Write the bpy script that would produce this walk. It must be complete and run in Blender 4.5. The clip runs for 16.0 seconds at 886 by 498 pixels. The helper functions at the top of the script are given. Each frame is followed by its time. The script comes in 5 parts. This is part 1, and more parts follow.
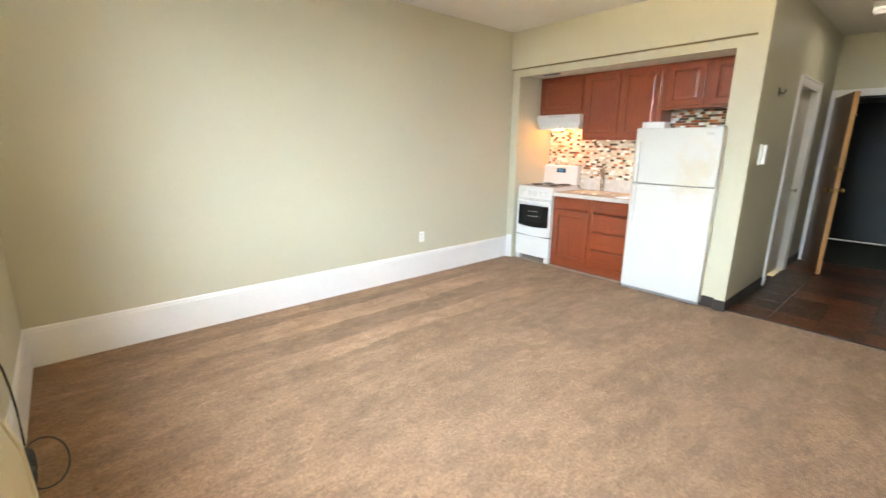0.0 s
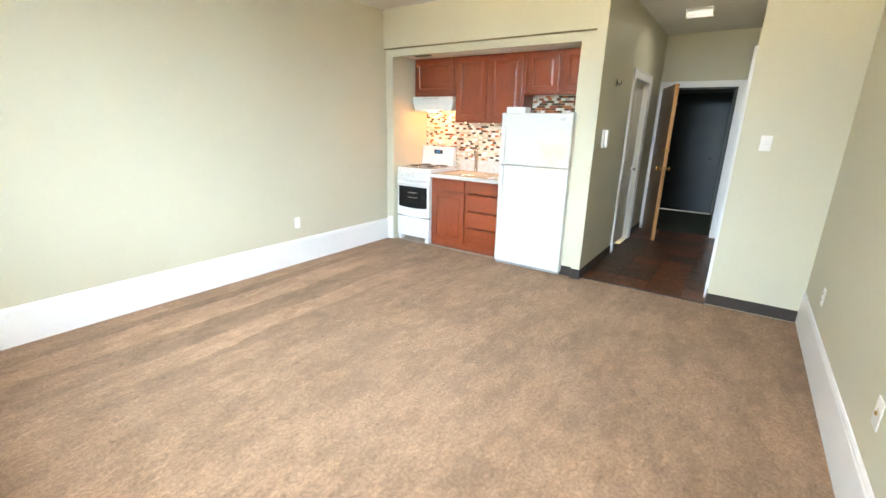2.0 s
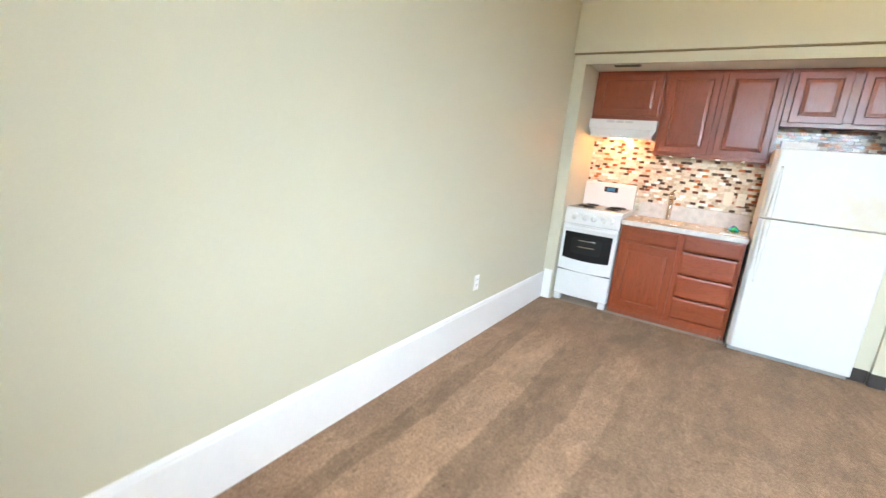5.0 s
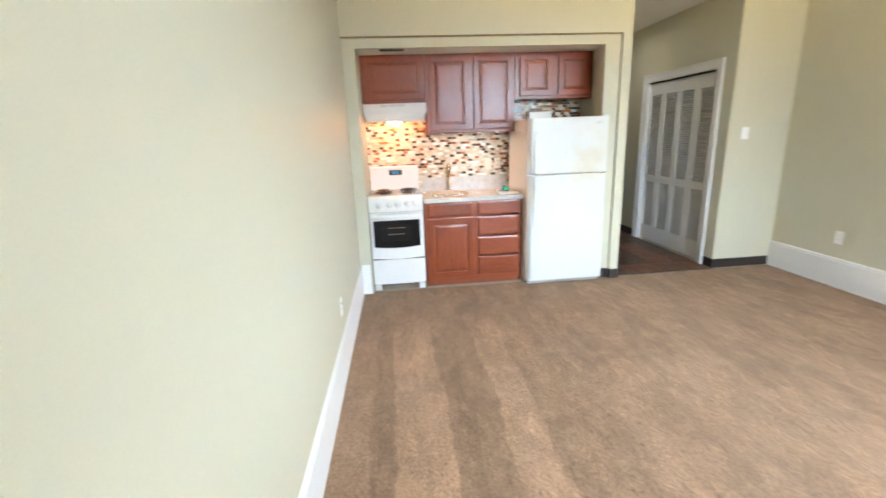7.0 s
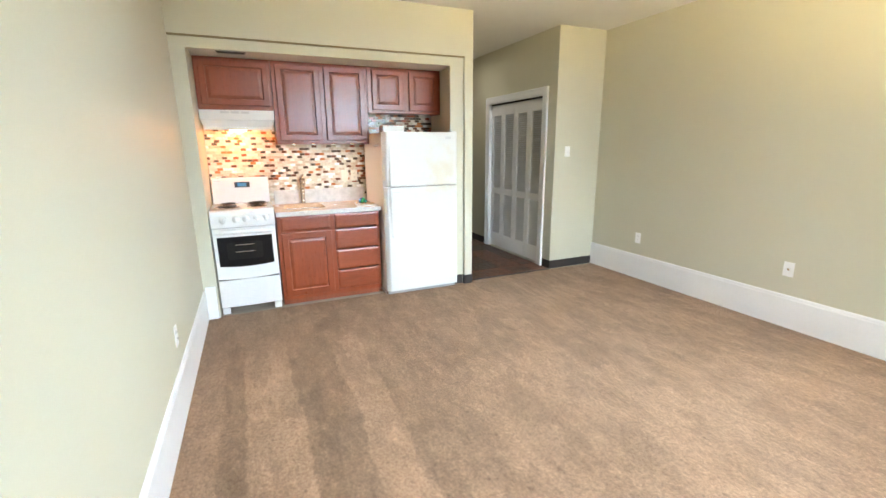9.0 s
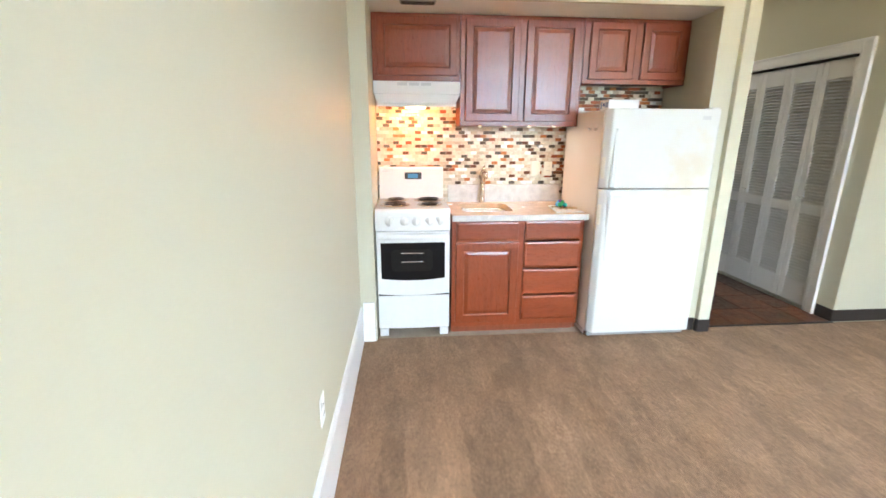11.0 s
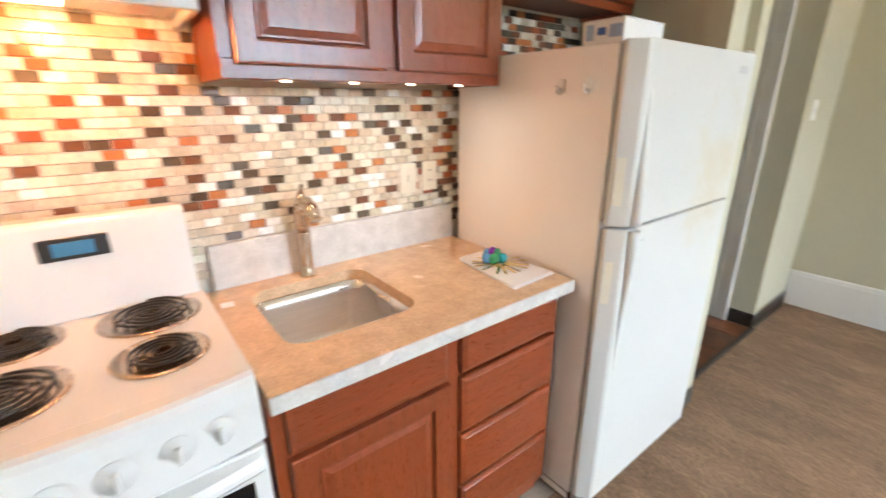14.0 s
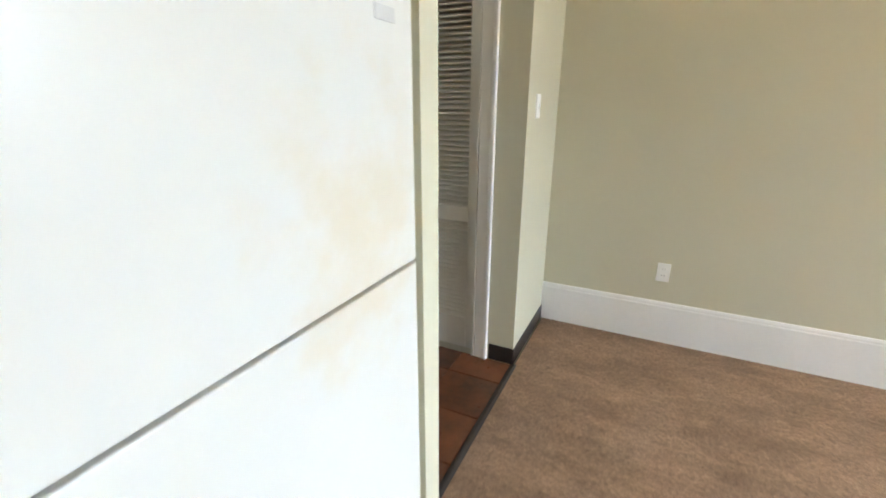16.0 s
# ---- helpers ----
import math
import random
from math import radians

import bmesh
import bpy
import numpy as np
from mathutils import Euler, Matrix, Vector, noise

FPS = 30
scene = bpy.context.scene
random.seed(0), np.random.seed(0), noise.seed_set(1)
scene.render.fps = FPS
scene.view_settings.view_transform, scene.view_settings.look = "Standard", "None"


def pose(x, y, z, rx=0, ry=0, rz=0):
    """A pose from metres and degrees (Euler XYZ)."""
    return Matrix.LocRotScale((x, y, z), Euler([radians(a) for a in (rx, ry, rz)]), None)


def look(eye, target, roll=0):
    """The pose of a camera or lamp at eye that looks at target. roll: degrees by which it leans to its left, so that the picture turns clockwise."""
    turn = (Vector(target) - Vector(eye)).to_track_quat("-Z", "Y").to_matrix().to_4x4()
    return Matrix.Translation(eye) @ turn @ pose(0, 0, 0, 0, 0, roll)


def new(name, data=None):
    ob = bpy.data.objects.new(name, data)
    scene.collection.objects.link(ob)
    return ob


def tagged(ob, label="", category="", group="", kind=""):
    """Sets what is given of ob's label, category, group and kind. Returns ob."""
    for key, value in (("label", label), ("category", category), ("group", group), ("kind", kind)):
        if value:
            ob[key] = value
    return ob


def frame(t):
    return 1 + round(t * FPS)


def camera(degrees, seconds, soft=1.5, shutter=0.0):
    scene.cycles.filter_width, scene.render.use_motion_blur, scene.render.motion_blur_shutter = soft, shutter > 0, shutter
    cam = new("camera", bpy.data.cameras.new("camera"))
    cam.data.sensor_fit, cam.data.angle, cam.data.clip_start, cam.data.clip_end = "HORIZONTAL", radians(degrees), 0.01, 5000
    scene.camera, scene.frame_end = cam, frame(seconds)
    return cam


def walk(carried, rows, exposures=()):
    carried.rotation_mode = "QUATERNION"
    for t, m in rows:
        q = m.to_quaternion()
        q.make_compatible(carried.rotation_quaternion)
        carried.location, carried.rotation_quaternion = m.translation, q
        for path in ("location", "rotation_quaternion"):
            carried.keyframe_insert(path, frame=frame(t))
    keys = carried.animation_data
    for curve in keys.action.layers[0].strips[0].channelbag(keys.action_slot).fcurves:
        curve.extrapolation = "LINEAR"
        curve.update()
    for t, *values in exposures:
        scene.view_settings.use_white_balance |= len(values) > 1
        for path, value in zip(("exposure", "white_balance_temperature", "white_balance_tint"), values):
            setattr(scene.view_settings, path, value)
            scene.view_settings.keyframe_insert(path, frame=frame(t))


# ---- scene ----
cam = camera(91.5, 16.0, shutter=0.45)
PATH = [
    (0, (-0.357, -0.302, 1.446), (0.927, 1.158, 0.975), 0.6),
    (0.5, (-0.335, -0.36, 1.482), (1.071, 0.975, 0.99), 0.4),
    (1, (-0.305, -0.402, 1.507), (1.199, 0.802, 0.972), 0.5),
    (1.5, (-0.271, -0.431, 1.504), (1.314, 0.662, 0.961), 0.9),
    (2, (-0.255, -0.415, 1.494), (1.334, 0.665, 0.936), 1.4),
    (2.5, (-0.235, -0.333, 1.447), (1.124, 1.028, 0.897), 3.0),
    (3, (-0.235, -0.11, 1.41), (0.834, 1.497, 0.885), 2.5),
    (5.3, (-0.154, 2.204, 1.383), (1.579, 3.101, 0.946), 4.2),
    (5.5, (-0.156, 2.337, 1.396), (1.63, 3.121, 0.954), 3.1),
    (6, (-0.114, 2.69, 1.437), (1.773, 3.096, 0.913), 1.9),
    (6.5, (-0.081, 2.887, 1.44), (1.858, 3.057, 0.979), -1.3),
    (7, (-0.097, 2.961, 1.489), (1.829, 2.778, 0.983), -2.2),
    (7.5, (-0.117, 2.929, 1.498), (1.75, 2.444, 0.971), -0.9),
    (8, (-0.134, 2.917, 1.465), (1.656, 2.166, 0.984), 0.5),
    (8.2, (-0.146, 2.896, 1.472), (1.613, 2.074, 0.992), 0.5),
    (10.3, (0.39, 3.036, 1.46), (2.259, 2.503, 0.992), -2.2),
    (10.5, (0.605, 3.07, 1.45), (2.489, 2.643, 0.937), -1.4),
    (11, (1.115, 3.055, 1.445), (3.041, 2.887, 0.935), 0.2),
    (11.5, (1.623, 3.11, 1.462), (3.535, 2.8, 0.962), 0.7),
    (12, (2.124, 3.145, 1.458), (4.035, 2.788, 0.985), 0.8),
    (12.5, (2.535, 3.13, 1.482), (4.423, 2.718, 0.968), 0.8),
    (13, (2.92, 3.117, 1.472), (4.698, 2.449, 0.844), 0.45),
    (13.5, (3.138, 2.99, 1.466), (4.876, 2.217, 0.849), 0.4),
    (14, (3.275, 2.897, 1.455), (4.773, 1.736, 0.815), -0.3),
    (14.5, (3.344, 2.72, 1.434), (4.617, 1.34, 0.745), -1.1),
    (15, (3.363, 2.413, 1.447), (4.534, 0.917, 0.822), 0.5),
    (15.5, (3.386, 2.103, 1.42), (4.345, 0.475, 0.764), 0.45),
    (16, (3.476, 1.746, 1.421), (4.307, 0.045, 0.779), 0.1),
]
walk(cam, [(t, look(eye, target, roll)) for t, eye, target, roll in PATH],
     [(0, -0.1, 6850, 14), (1.0, 0.09, 6600, 12), (1.5, 0.12, 6480, 10), (2.0, 0.15, 6450, 11), (3.0, 0.12, 6600, 13), (5.5, -0.1, 6400, 13), (6.5, -0.08, 6400, 13), (8.0, -0.05, 6550, 12),
      (10.5, 0.06, 6400, 13), (12.0, 0.02, 6400, 13), (13.0, -0.12, 6500, 14), (13.5, -0.15, 6600, 15), (14.5, -0.2, 6650, 14), (15.0, -0.05, 6600, 13), (15.5, 0.0, 6550, 14), (16.0, -0.08, 6600, 14)])

# ---- light ----
scene.view_settings.exposure = 0.0
world = bpy.data.worlds.new("sky")
scene.world = world
world.use_nodes = True
wn = world.node_tree.nodes
sky = wn.new("ShaderNodeTexSky")
sky.sky_type, sky.sun_disc, sky.sun_elevation, sky.sun_rotation = "NISHITA", False, radians(40), radians(200)
world.node_tree.links.new(sky.outputs[0], wn["Background"].inputs[0])
wn["Background"].inputs[1].default_value = 0.12


def lamp(name, kind, m, energy, colour, **more):
    data = bpy.data.lights.new(name, kind)
    data.energy, data.color = energy, colour
    if kind == "AREA":
        data.shape, data.size, data.size_y = "RECTANGLE", more["size"], more["size_y"]
        data.spread = more.get("spread", math.pi)
    elif kind == "SUN":
        data.angle = more["angle"]
    else:
        data.shadow_soft_size = more.get("radius", 0.03)
    ob = new(name, data)
    ob.matrix_world = m
    return ob


XWIN = -0.78
WIN_Y0, WIN_Y1, WIN_Z0, WIN_Z1 = -0.3, 1.81, 1.15, 2.6
lamp("sun", "SUN", look((0, 0, 10), (-3.5, -6.0, 5.0)), 2.5, (1.0, 0.94, 0.85), angle=radians(0.5))
WIN = (XWIN, (WIN_Y0 + WIN_Y1) / 2, (WIN_Z0 + WIN_Z1) / 2)
# open sky over the roofs opposite; an added warm lamp below fills the upper walls
lamp("sky_daylight", "AREA", look((-6.0, -1.9, 6.0), WIN), 19600, (0.645, 0.82, 0.98), size=14.0, size_y=8.8)
lamp("warm_upper_fill", "AREA", look((-6.0, 2.8, -0.9), WIN), 3700, (1.0, 0.80, 0.42), size=10.0, size_y=2.6)
lamp("hood_bulb", "POINT", pose(4.455, 2.97, 1.632), 14, (1.0, 0.39, 0.11), radius=0.045)
lamp("cabinet_leds", "AREA", look((4.475, 2.205, 1.500), (4.475, 2.205, 0)), 2.1, (1.0, 0.80, 0.61), size=0.02, size_y=0.6)
lamp("hall_tubes", "AREA", look((5.62, 0.27, 2.66), (5.62, 0.27, 0)), 4, (1.0, 0.93, 0.8), size=0.24, size_y=0.16)
lamp("lobby_light", "AREA", look((9.5, 0.4, 2.3), (9.5, 0.4, 0)), 45, (1.0, 0.97, 0.92), size=0.6, size_y=0.6)

# Unseen dim lamp, added to lift the far corridor door.
lamp("corridor_fill", "AREA", look((8.0, -1.2, 2.55), (8.0, -1.2, 0)), 6, (0.85, 0.95, 1.0), size=0.5, size_y=0.3)


# ---- materials ----
def nodes_of(name):
    m = bpy.data.materials.new(name)
    m.use_nodes = True
    nt = m.node_tree
    return m, nt, nt.nodes, nt.links, nt.nodes["Principled BSDF"]


def noise_at(n, l, pos, scale, detail=4.0, rough=0.55, stretch=None):
    t = n.new("ShaderNodeTexNoise")
    t.inputs["Scale"].default_value, t.inputs["Detail"].default_value, t.inputs["Roughness"].default_value = scale, detail, rough
    if stretch:
        mp = n.new("ShaderNodeMapping")
        mp.inputs["Scale"].default_value = stretch
        l.new(pos, mp.inputs["Vector"])
        pos = mp.outputs[0]
    l.new(pos, t.inputs["Vector"])
    return t.outputs["Fac"]


def span(n, l, fac, lo, hi, a=0.3, b=0.7):
    r = n.new("ShaderNodeMapRange")
    r.inputs["From Min"].default_value, r.inputs["From Max"].default_value = a, b
    r.inputs["To Min"].default_value, r.inputs["To Max"].default_value = lo, hi
    l.new(fac, r.inputs["Value"])
    return r.outputs[0]


def times(n, l, a, b):
    m = n.new("ShaderNodeMath")
    m.operation = "MULTIPLY"
    for i, v in enumerate((a, b)):
        if isinstance(v, (int, float)):
            m.inputs[i].default_value = v
        else:
            l.new(v, m.inputs[i])
    return m.outputs[0]


def tinted(n, l, colour, fac):
    """colour (RGB or socket) times a grey factor."""
    v = n.new("ShaderNodeVectorMath")
    v.operation = "SCALE"
    if isinstance(colour, tuple):
        v.inputs[0].default_value = colour
    else:
        l.new(colour, v.inputs[0])
    l.new(fac, v.inputs["Scale"])
    return v.outputs[0]


def bumped(n, l, bsdf, height, strength, distance=0.002):
    b = n.new("ShaderNodeBump")
    b.inputs["Strength"].default_value, b.inputs["Distance"].default_value = strength, distance
    l.new(height, b.inputs["Height"])
    l.new(b.outputs[0], bsdf.inputs["Normal"])


def surface(name, rgb, rough=0.5, metal=0.0, var=0.08, big=2.0, fine=60.0, bump=0.1, stretch=None, coat=0.0, rvar=0.08, ior=1.45):
    """Paint, metal, plastic or wood: colour that varies at two scales, uneven gloss and a fine relief."""
    m, nt, n, l, b = nodes_of(name)
    pos = n.new("ShaderNodeNewGeometry").outputs["Position"]
    broad, small = noise_at(n, l, pos, big, stretch=stretch), noise_at(n, l, pos, fine, stretch=stretch)
    f = times(n, l, span(n, l, broad, 1 - var, 1 + var), span(n, l, small, 1 - var * 0.6, 1 + var * 0.6))
    l.new(tinted(n, l, rgb, f), b.inputs["Base Color"])
    l.new(span(n, l, broad, max(0.02, rough - rvar), rough + rvar), b.inputs["Roughness"])
    b.inputs["Metallic"].default_value, b.inputs["Coat Weight"].default_value, b.inputs["IOR"].default_value = metal, coat, ior
    b.inputs["Coat Roughness"].default_value = 0.12
    if bump:
        bumped(n, l, b, small, bump, 0.001)
    return m


def stained(m, place, rgb, reach):
    """A faint stain with a soft ragged edge on a plain finish."""
    n, l = m.node_tree.nodes, m.node_tree.links
    b = n["Principled BSDF"]
    old = b.inputs["Base Color"].links[0].from_socket
    pos = n.new("ShaderNodeNewGeometry").outputs["Position"]
    d = n.new("ShaderNodeVectorMath")
    d.operation = "DISTANCE"
    l.new(pos, d.inputs[0])
    d.inputs[1].default_value = place
    edge = n.new("ShaderNodeMath")
    edge.operation = "ADD"
    l.new(d.outputs["Value"], edge.inputs[0])
    l.new(span(n, l, noise_at(n, l, pos, 9, 4, 0.6), -0.12, 0.12), edge.inputs[1])
    r = n.new("ShaderNodeMapRange")
    r.interpolation_type = "SMOOTHSTEP"
    r.inputs["From Min"].default_value, r.inputs["From Max"].default_value = 0.0, reach
    r.inputs["To Min"].default_value, r.inputs["To Max"].default_value = 0.55, 0.0
    l.new(edge.outputs[0], r.inputs["Value"])
    mix = n.new("ShaderNodeMix")
    mix.data_type = "RGBA"
    l.new(r.outputs[0], mix.inputs["Factor"])
    l.new(old, mix.inputs["A"])
    mix.inputs["B"].default_value = (*rgb, 1)
    l.new(mix.outputs["Result"], b.inputs["Base Color"])
    return m


def glowing(name, rgb, strength):
    m, nt, n, l, b = nodes_of(name)
    b.inputs["Base Color"].default_value = (*rgb, 1)
    b.inputs["Emission Color"].default_value, b.inputs["Emission Strength"].default_value = (*rgb, 1), strength
    return m


def carpet_material():
    m, nt, n, l, b = nodes_of("carpet")
    pos = n.new("ShaderNodeNewGeometry").outputs["Position"]
    pile, tuft = noise_at(n, l, pos, 240, 3, 0.7), noise_at(n, l, pos, 55, 5, 0.75)
    tread, worn = noise_at(n, l, pos, 6.5, 7, 0.68, (1.0, 1.5, 1.0)), noise_at(n, l, pos, 1.1, 3)
    sep = n.new("ShaderNodeSeparateXYZ")
    l.new(pos, sep.inputs[0])
    # vacuum tracks: the nap lies alternately in strips along the left wall
    wob = n.new("ShaderNodeMath")
    wob.operation = "ADD"
    l.new(sep.outputs["Y"], wob.inputs[0])
    ragged = n.new("ShaderNodeMath")
    ragged.operation = "ADD"
    l.new(span(n, l, noise_at(n, l, pos, 1.6, 2, 0.5), -0.03, 0.03), ragged.inputs[0])
    l.new(span(n, l, noise_at(n, l, pos, 11, 5, 0.7), -0.012, 0.012), ragged.inputs[1])
    l.new(ragged.outputs[0], wob.inputs[1])
    yr = n.new("ShaderNodeMapRange")
    yr.inputs["From Min"].default_value, yr.inputs["From Max"].default_value = 1.4, 3.4
    l.new(wob.outputs[0], yr.inputs["Value"])
    ramp = n.new("ShaderNodeValToRGB")
    l.new(yr.outputs[0], ramp.inputs[0])
    e = ramp.color_ramp.elements
    edges = [(0.0, 0.5), (0.30, 0.5), (0.428, 0.5), (0.434, 0.88), (0.538, 0.88), (0.544, 0.42), (0.69, 0.42), (0.696, 1.0), (0.832, 1.0), (0.838, 0.4), (0.888, 0.4), (0.894, 0.8), (1.0, 0.75)]
    e[0].position, e[0].color = 0.0, (0.5, 0.5, 0.5, 1)
    e[1].position, e[1].color = 1.0, (0.7, 0.7, 0.7, 1)
    for p, v in edges[1:-1]:
        k = e.new(p)
        k.color = (v, v, v, 1)
    bw = n.new("ShaderNodeRGBToBW")
    l.new(ramp.outputs[0], bw.inputs[0])
    # tracks are plain between 1 and 2.8 m and fade out at the ends
    xs = n.new("ShaderNodeMapRange")
    xs.interpolation_type = "SMOOTHSTEP"
    xs.inputs["From Min"].default_value, xs.inputs["From Max"].default_value = 2.75, 3.45
    xs.inputs["To Min"].default_value, xs.inputs["To Max"].default_value = 1.0, 0.0
    l.new(sep.outputs["X"], xs.inputs["Value"])
    xa = n.new("ShaderNodeMapRange")
    xa.interpolation_type = "SMOOTHSTEP"
    xa.inputs["From Min"].default_value, xa.inputs["From Max"].default_value = 0.1, 1.1
    xa.inputs["To Min"].default_value = 0.4
    l.new(sep.outputs["X"], xa.inputs["Value"])
    nap = n.new("ShaderNodeMix")
    nap.inputs["A"].default_value = 0.5
    l.new(times(n, l, xs.outputs[0], xa.outputs[0]), nap.inputs["Factor"])
    l.new(bw.outputs[0], nap.inputs["B"])
    # long soft streaks where the nap was brushed, patches trodden flat, and small dark specks
    streak = noise_at(n, l, pos, 2.4, 3, 0.55, (0.45, 2.0, 1.0))
    patch = noise_at(n, l, pos, 3.4, 9, 0.70, (0.75, 1.3, 1.0))
    scuff = noise_at(n, l, pos, 13, 8, 0.72, (0.7, 1.2, 1.0))
    speck = noise_at(n, l, pos, 26, 2, 0.5)
    f = times(n, l, span(n, l, nap.outputs[0], 0.60, 1.40, 0, 1), span(n, l, tread, 0.90, 1.11))
    f = times(n, l, f, span(n, l, streak, 0.94, 1.08, 0.44, 0.56))
    f = times(n, l, f, span(n, l, patch, 0.94, 1.10, 0.485, 0.525))
    f = times(n, l, f, span(n, l, scuff, 0.95, 1.10, 0.50, 0.58))
    f = times(n, l, f, span(n, l, speck, 0.72, 1.0, 0.27, 0.36))
    f = times(n, l, f, span(n, l, worn, 0.92, 1.08))
    f = times(n, l, f, span(n, l, tuft, 0.64, 1.36))
    f = times(n, l, f, span(n, l, pile, 0.7, 1.3))
    l.new(tinted(n, l, CARPET, f), b.inputs["Base Color"])
    b.inputs["Roughness"].default_value, b.inputs["Specular IOR Level"].default_value = 0.95, 0.1
    b.inputs["Sheen Weight"].default_value, b.inputs["Sheen Roughness"].default_value = 0.15, 0.4
    b.inputs["Sheen Tint"].default_value = (1.0, 0.78, 0.58, 1)
    both = n.new("ShaderNodeMath")
    both.operation = "ADD"
    l.new(pile, both.inputs[0])
    l.new(tuft, both.inputs[1])
    bumped(n, l, b, both.outputs[0], 0.7, 0.006)
    return m


PALE = [(0.0, (0.70, 0.66, 0.55)), (0.18, (0.60, 0.49, 0.36)), (0.32, (0.74, 0.73, 0.62)), (0.48, (0.62, 0.58, 0.45)), (0.62, (0.69, 0.60, 0.48)), (0.78, (0.52, 0.44, 0.33)), (0.89, (0.86, 0.87, 0.84))]
DARK = [(0.0, (0.085, 0.058, 0.038)), (0.26, (0.15, 0.065, 0.035)), (0.46, (0.30, 0.085, 0.035)), (0.64, (0.46, 0.17, 0.06)), (0.82, (0.095, 0.080, 0.058))]


def mosaic_material(name, island, shades):
    m, nt, n, l, b = nodes_of(name)
    src = n.new("ShaderNodeNewGeometry").outputs["Random Per Island"] if island else n.new("ShaderNodeObjectInfo").outputs["Random"]
    ramp = n.new("ShaderNodeValToRGB")
    ramp.color_ramp.interpolation = "CONSTANT"
    l.new(src, ramp.inputs[0])
    e = ramp.color_ramp.elements
    e[0].color, e[1].position, e[1].color = (*shades[0][1], 1), shades[1][0], (*shades[1][1], 1)
    for p, c in shades[2:]:
        e.new(p).color = (*c, 1)
    pos = n.new("ShaderNodeNewGeometry").outputs["Position"]
    f = times(n, l, span(n, l, noise_at(n, l, pos, 70), 0.85, 1.15), span(n, l, noise_at(n, l, pos, 12), 0.92, 1.08))
    l.new(tinted(n, l, ramp.outputs[0], f), b.inputs["Base Color"])
    l.new(span(n, l, src, 0.05, 0.24, 0, 1), b.inputs["Roughness"])
    b.inputs["Coat Weight"].default_value = 0.2
    return m


def slate_material():
    m, nt, n, l, b = nodes_of("slate_vinyl")
    pos = n.new("ShaderNodeNewGeometry").outputs["Position"]
    info = n.new("ShaderNodeObjectInfo").outputs["Random"]
    ramp = n.new("ShaderNodeValToRGB")
    e = ramp.color_ramp.elements
    e[0].color, e[1].color = (0.020, 0.011, 0.007, 1), (0.16, 0.052, 0.020, 1)
    e.new(0.5).color = (0.042, 0.019, 0.010, 1)
    mix = n.new("ShaderNodeMath")
    mix.operation = "ADD"
    l.new(times(n, l, info, 0.72), mix.inputs[0])
    l.new(span(n, l, noise_at(n, l, pos, 7, 6, 0.65), 0.0, 0.5), mix.inputs[1])
    l.new(mix.outputs[0], ramp.inputs[0])
    l.new(ramp.outputs[0], b.inputs["Base Color"])
    rel = noise_at(n, l, pos, 26, 6, 0.6)
    l.new(span(n, l, rel, 0.25, 0.5), b.inputs["Roughness"])
    bumped(n, l, b, rel, 0.35, 0.003)
    return m


def stone_material(name, rgb, speck):
    """Laminate or quartz with fine specks."""
    m, nt, n, l, b = nodes_of(name)
    pos = n.new("ShaderNodeNewGeometry").outputs["Position"]
    f = times(n, l, span(n, l, noise_at(n, l, pos, 150, 3, 0.8), 1 - speck, 1 + speck), span(n, l, noise_at(n, l, pos, 18, 5, 0.7), 0.84, 1.14))
    l.new(tinted(n, l, rgb, f), b.inputs["Base Color"])
    l.new(span(n, l, noise_at(n, l, pos, 9), 0.14, 0.28), b.inputs["Roughness"])
    return m


def grain_material(name, dark, light, stretch, rough=0.3, coat=0.7):
    """Stained wood: long grain, pores and a satin lacquer."""
    m, nt, n, l, b = nodes_of(name)
    pos = n.new("ShaderNodeNewGeometry").outputs["Position"]
    rnd = n.new("ShaderNodeObjectInfo").outputs["Random"]
    g = noise_at(n, l, pos, 9, 6, 0.65, stretch)
    pore = noise_at(n, l, pos, 55, 3, 0.7, stretch)
    mix = n.new("ShaderNodeMix")
    mix.data_type = "RGBA"
    mix.inputs["A"].default_value, mix.inputs["B"].default_value = (*dark, 1), (*light, 1)
    l.new(span(n, l, g, 0, 1, 0.3, 0.72), mix.inputs["Factor"])
    f = times(n, l, span(n, l, pore, 0.93, 1.06), span(n, l, rnd, 0.92, 1.08, 0, 1))
    l.new(tinted(n, l, mix.outputs["Result"], f), b.inputs["Base Color"])
    l.new(span(n, l, pore, rough - 0.06, rough + 0.1), b.inputs["Roughness"])
    b.inputs["Coat Weight"].default_value, b.inputs["Coat Roughness"].default_value = coat, 0.22
    bumped(n, l, b, pore, 0.06, 0.0004)
    return m


def glass_material(name, rough=0.0):
    m, nt, n, l, b = nodes_of(name)
    b.inputs["Transmission Weight"].default_value, b.inputs["Roughness"].default_value = 1.0, rough
    b.inputs["Base Color"].default_value = (0.97, 0.98, 0.98, 1)
    return m


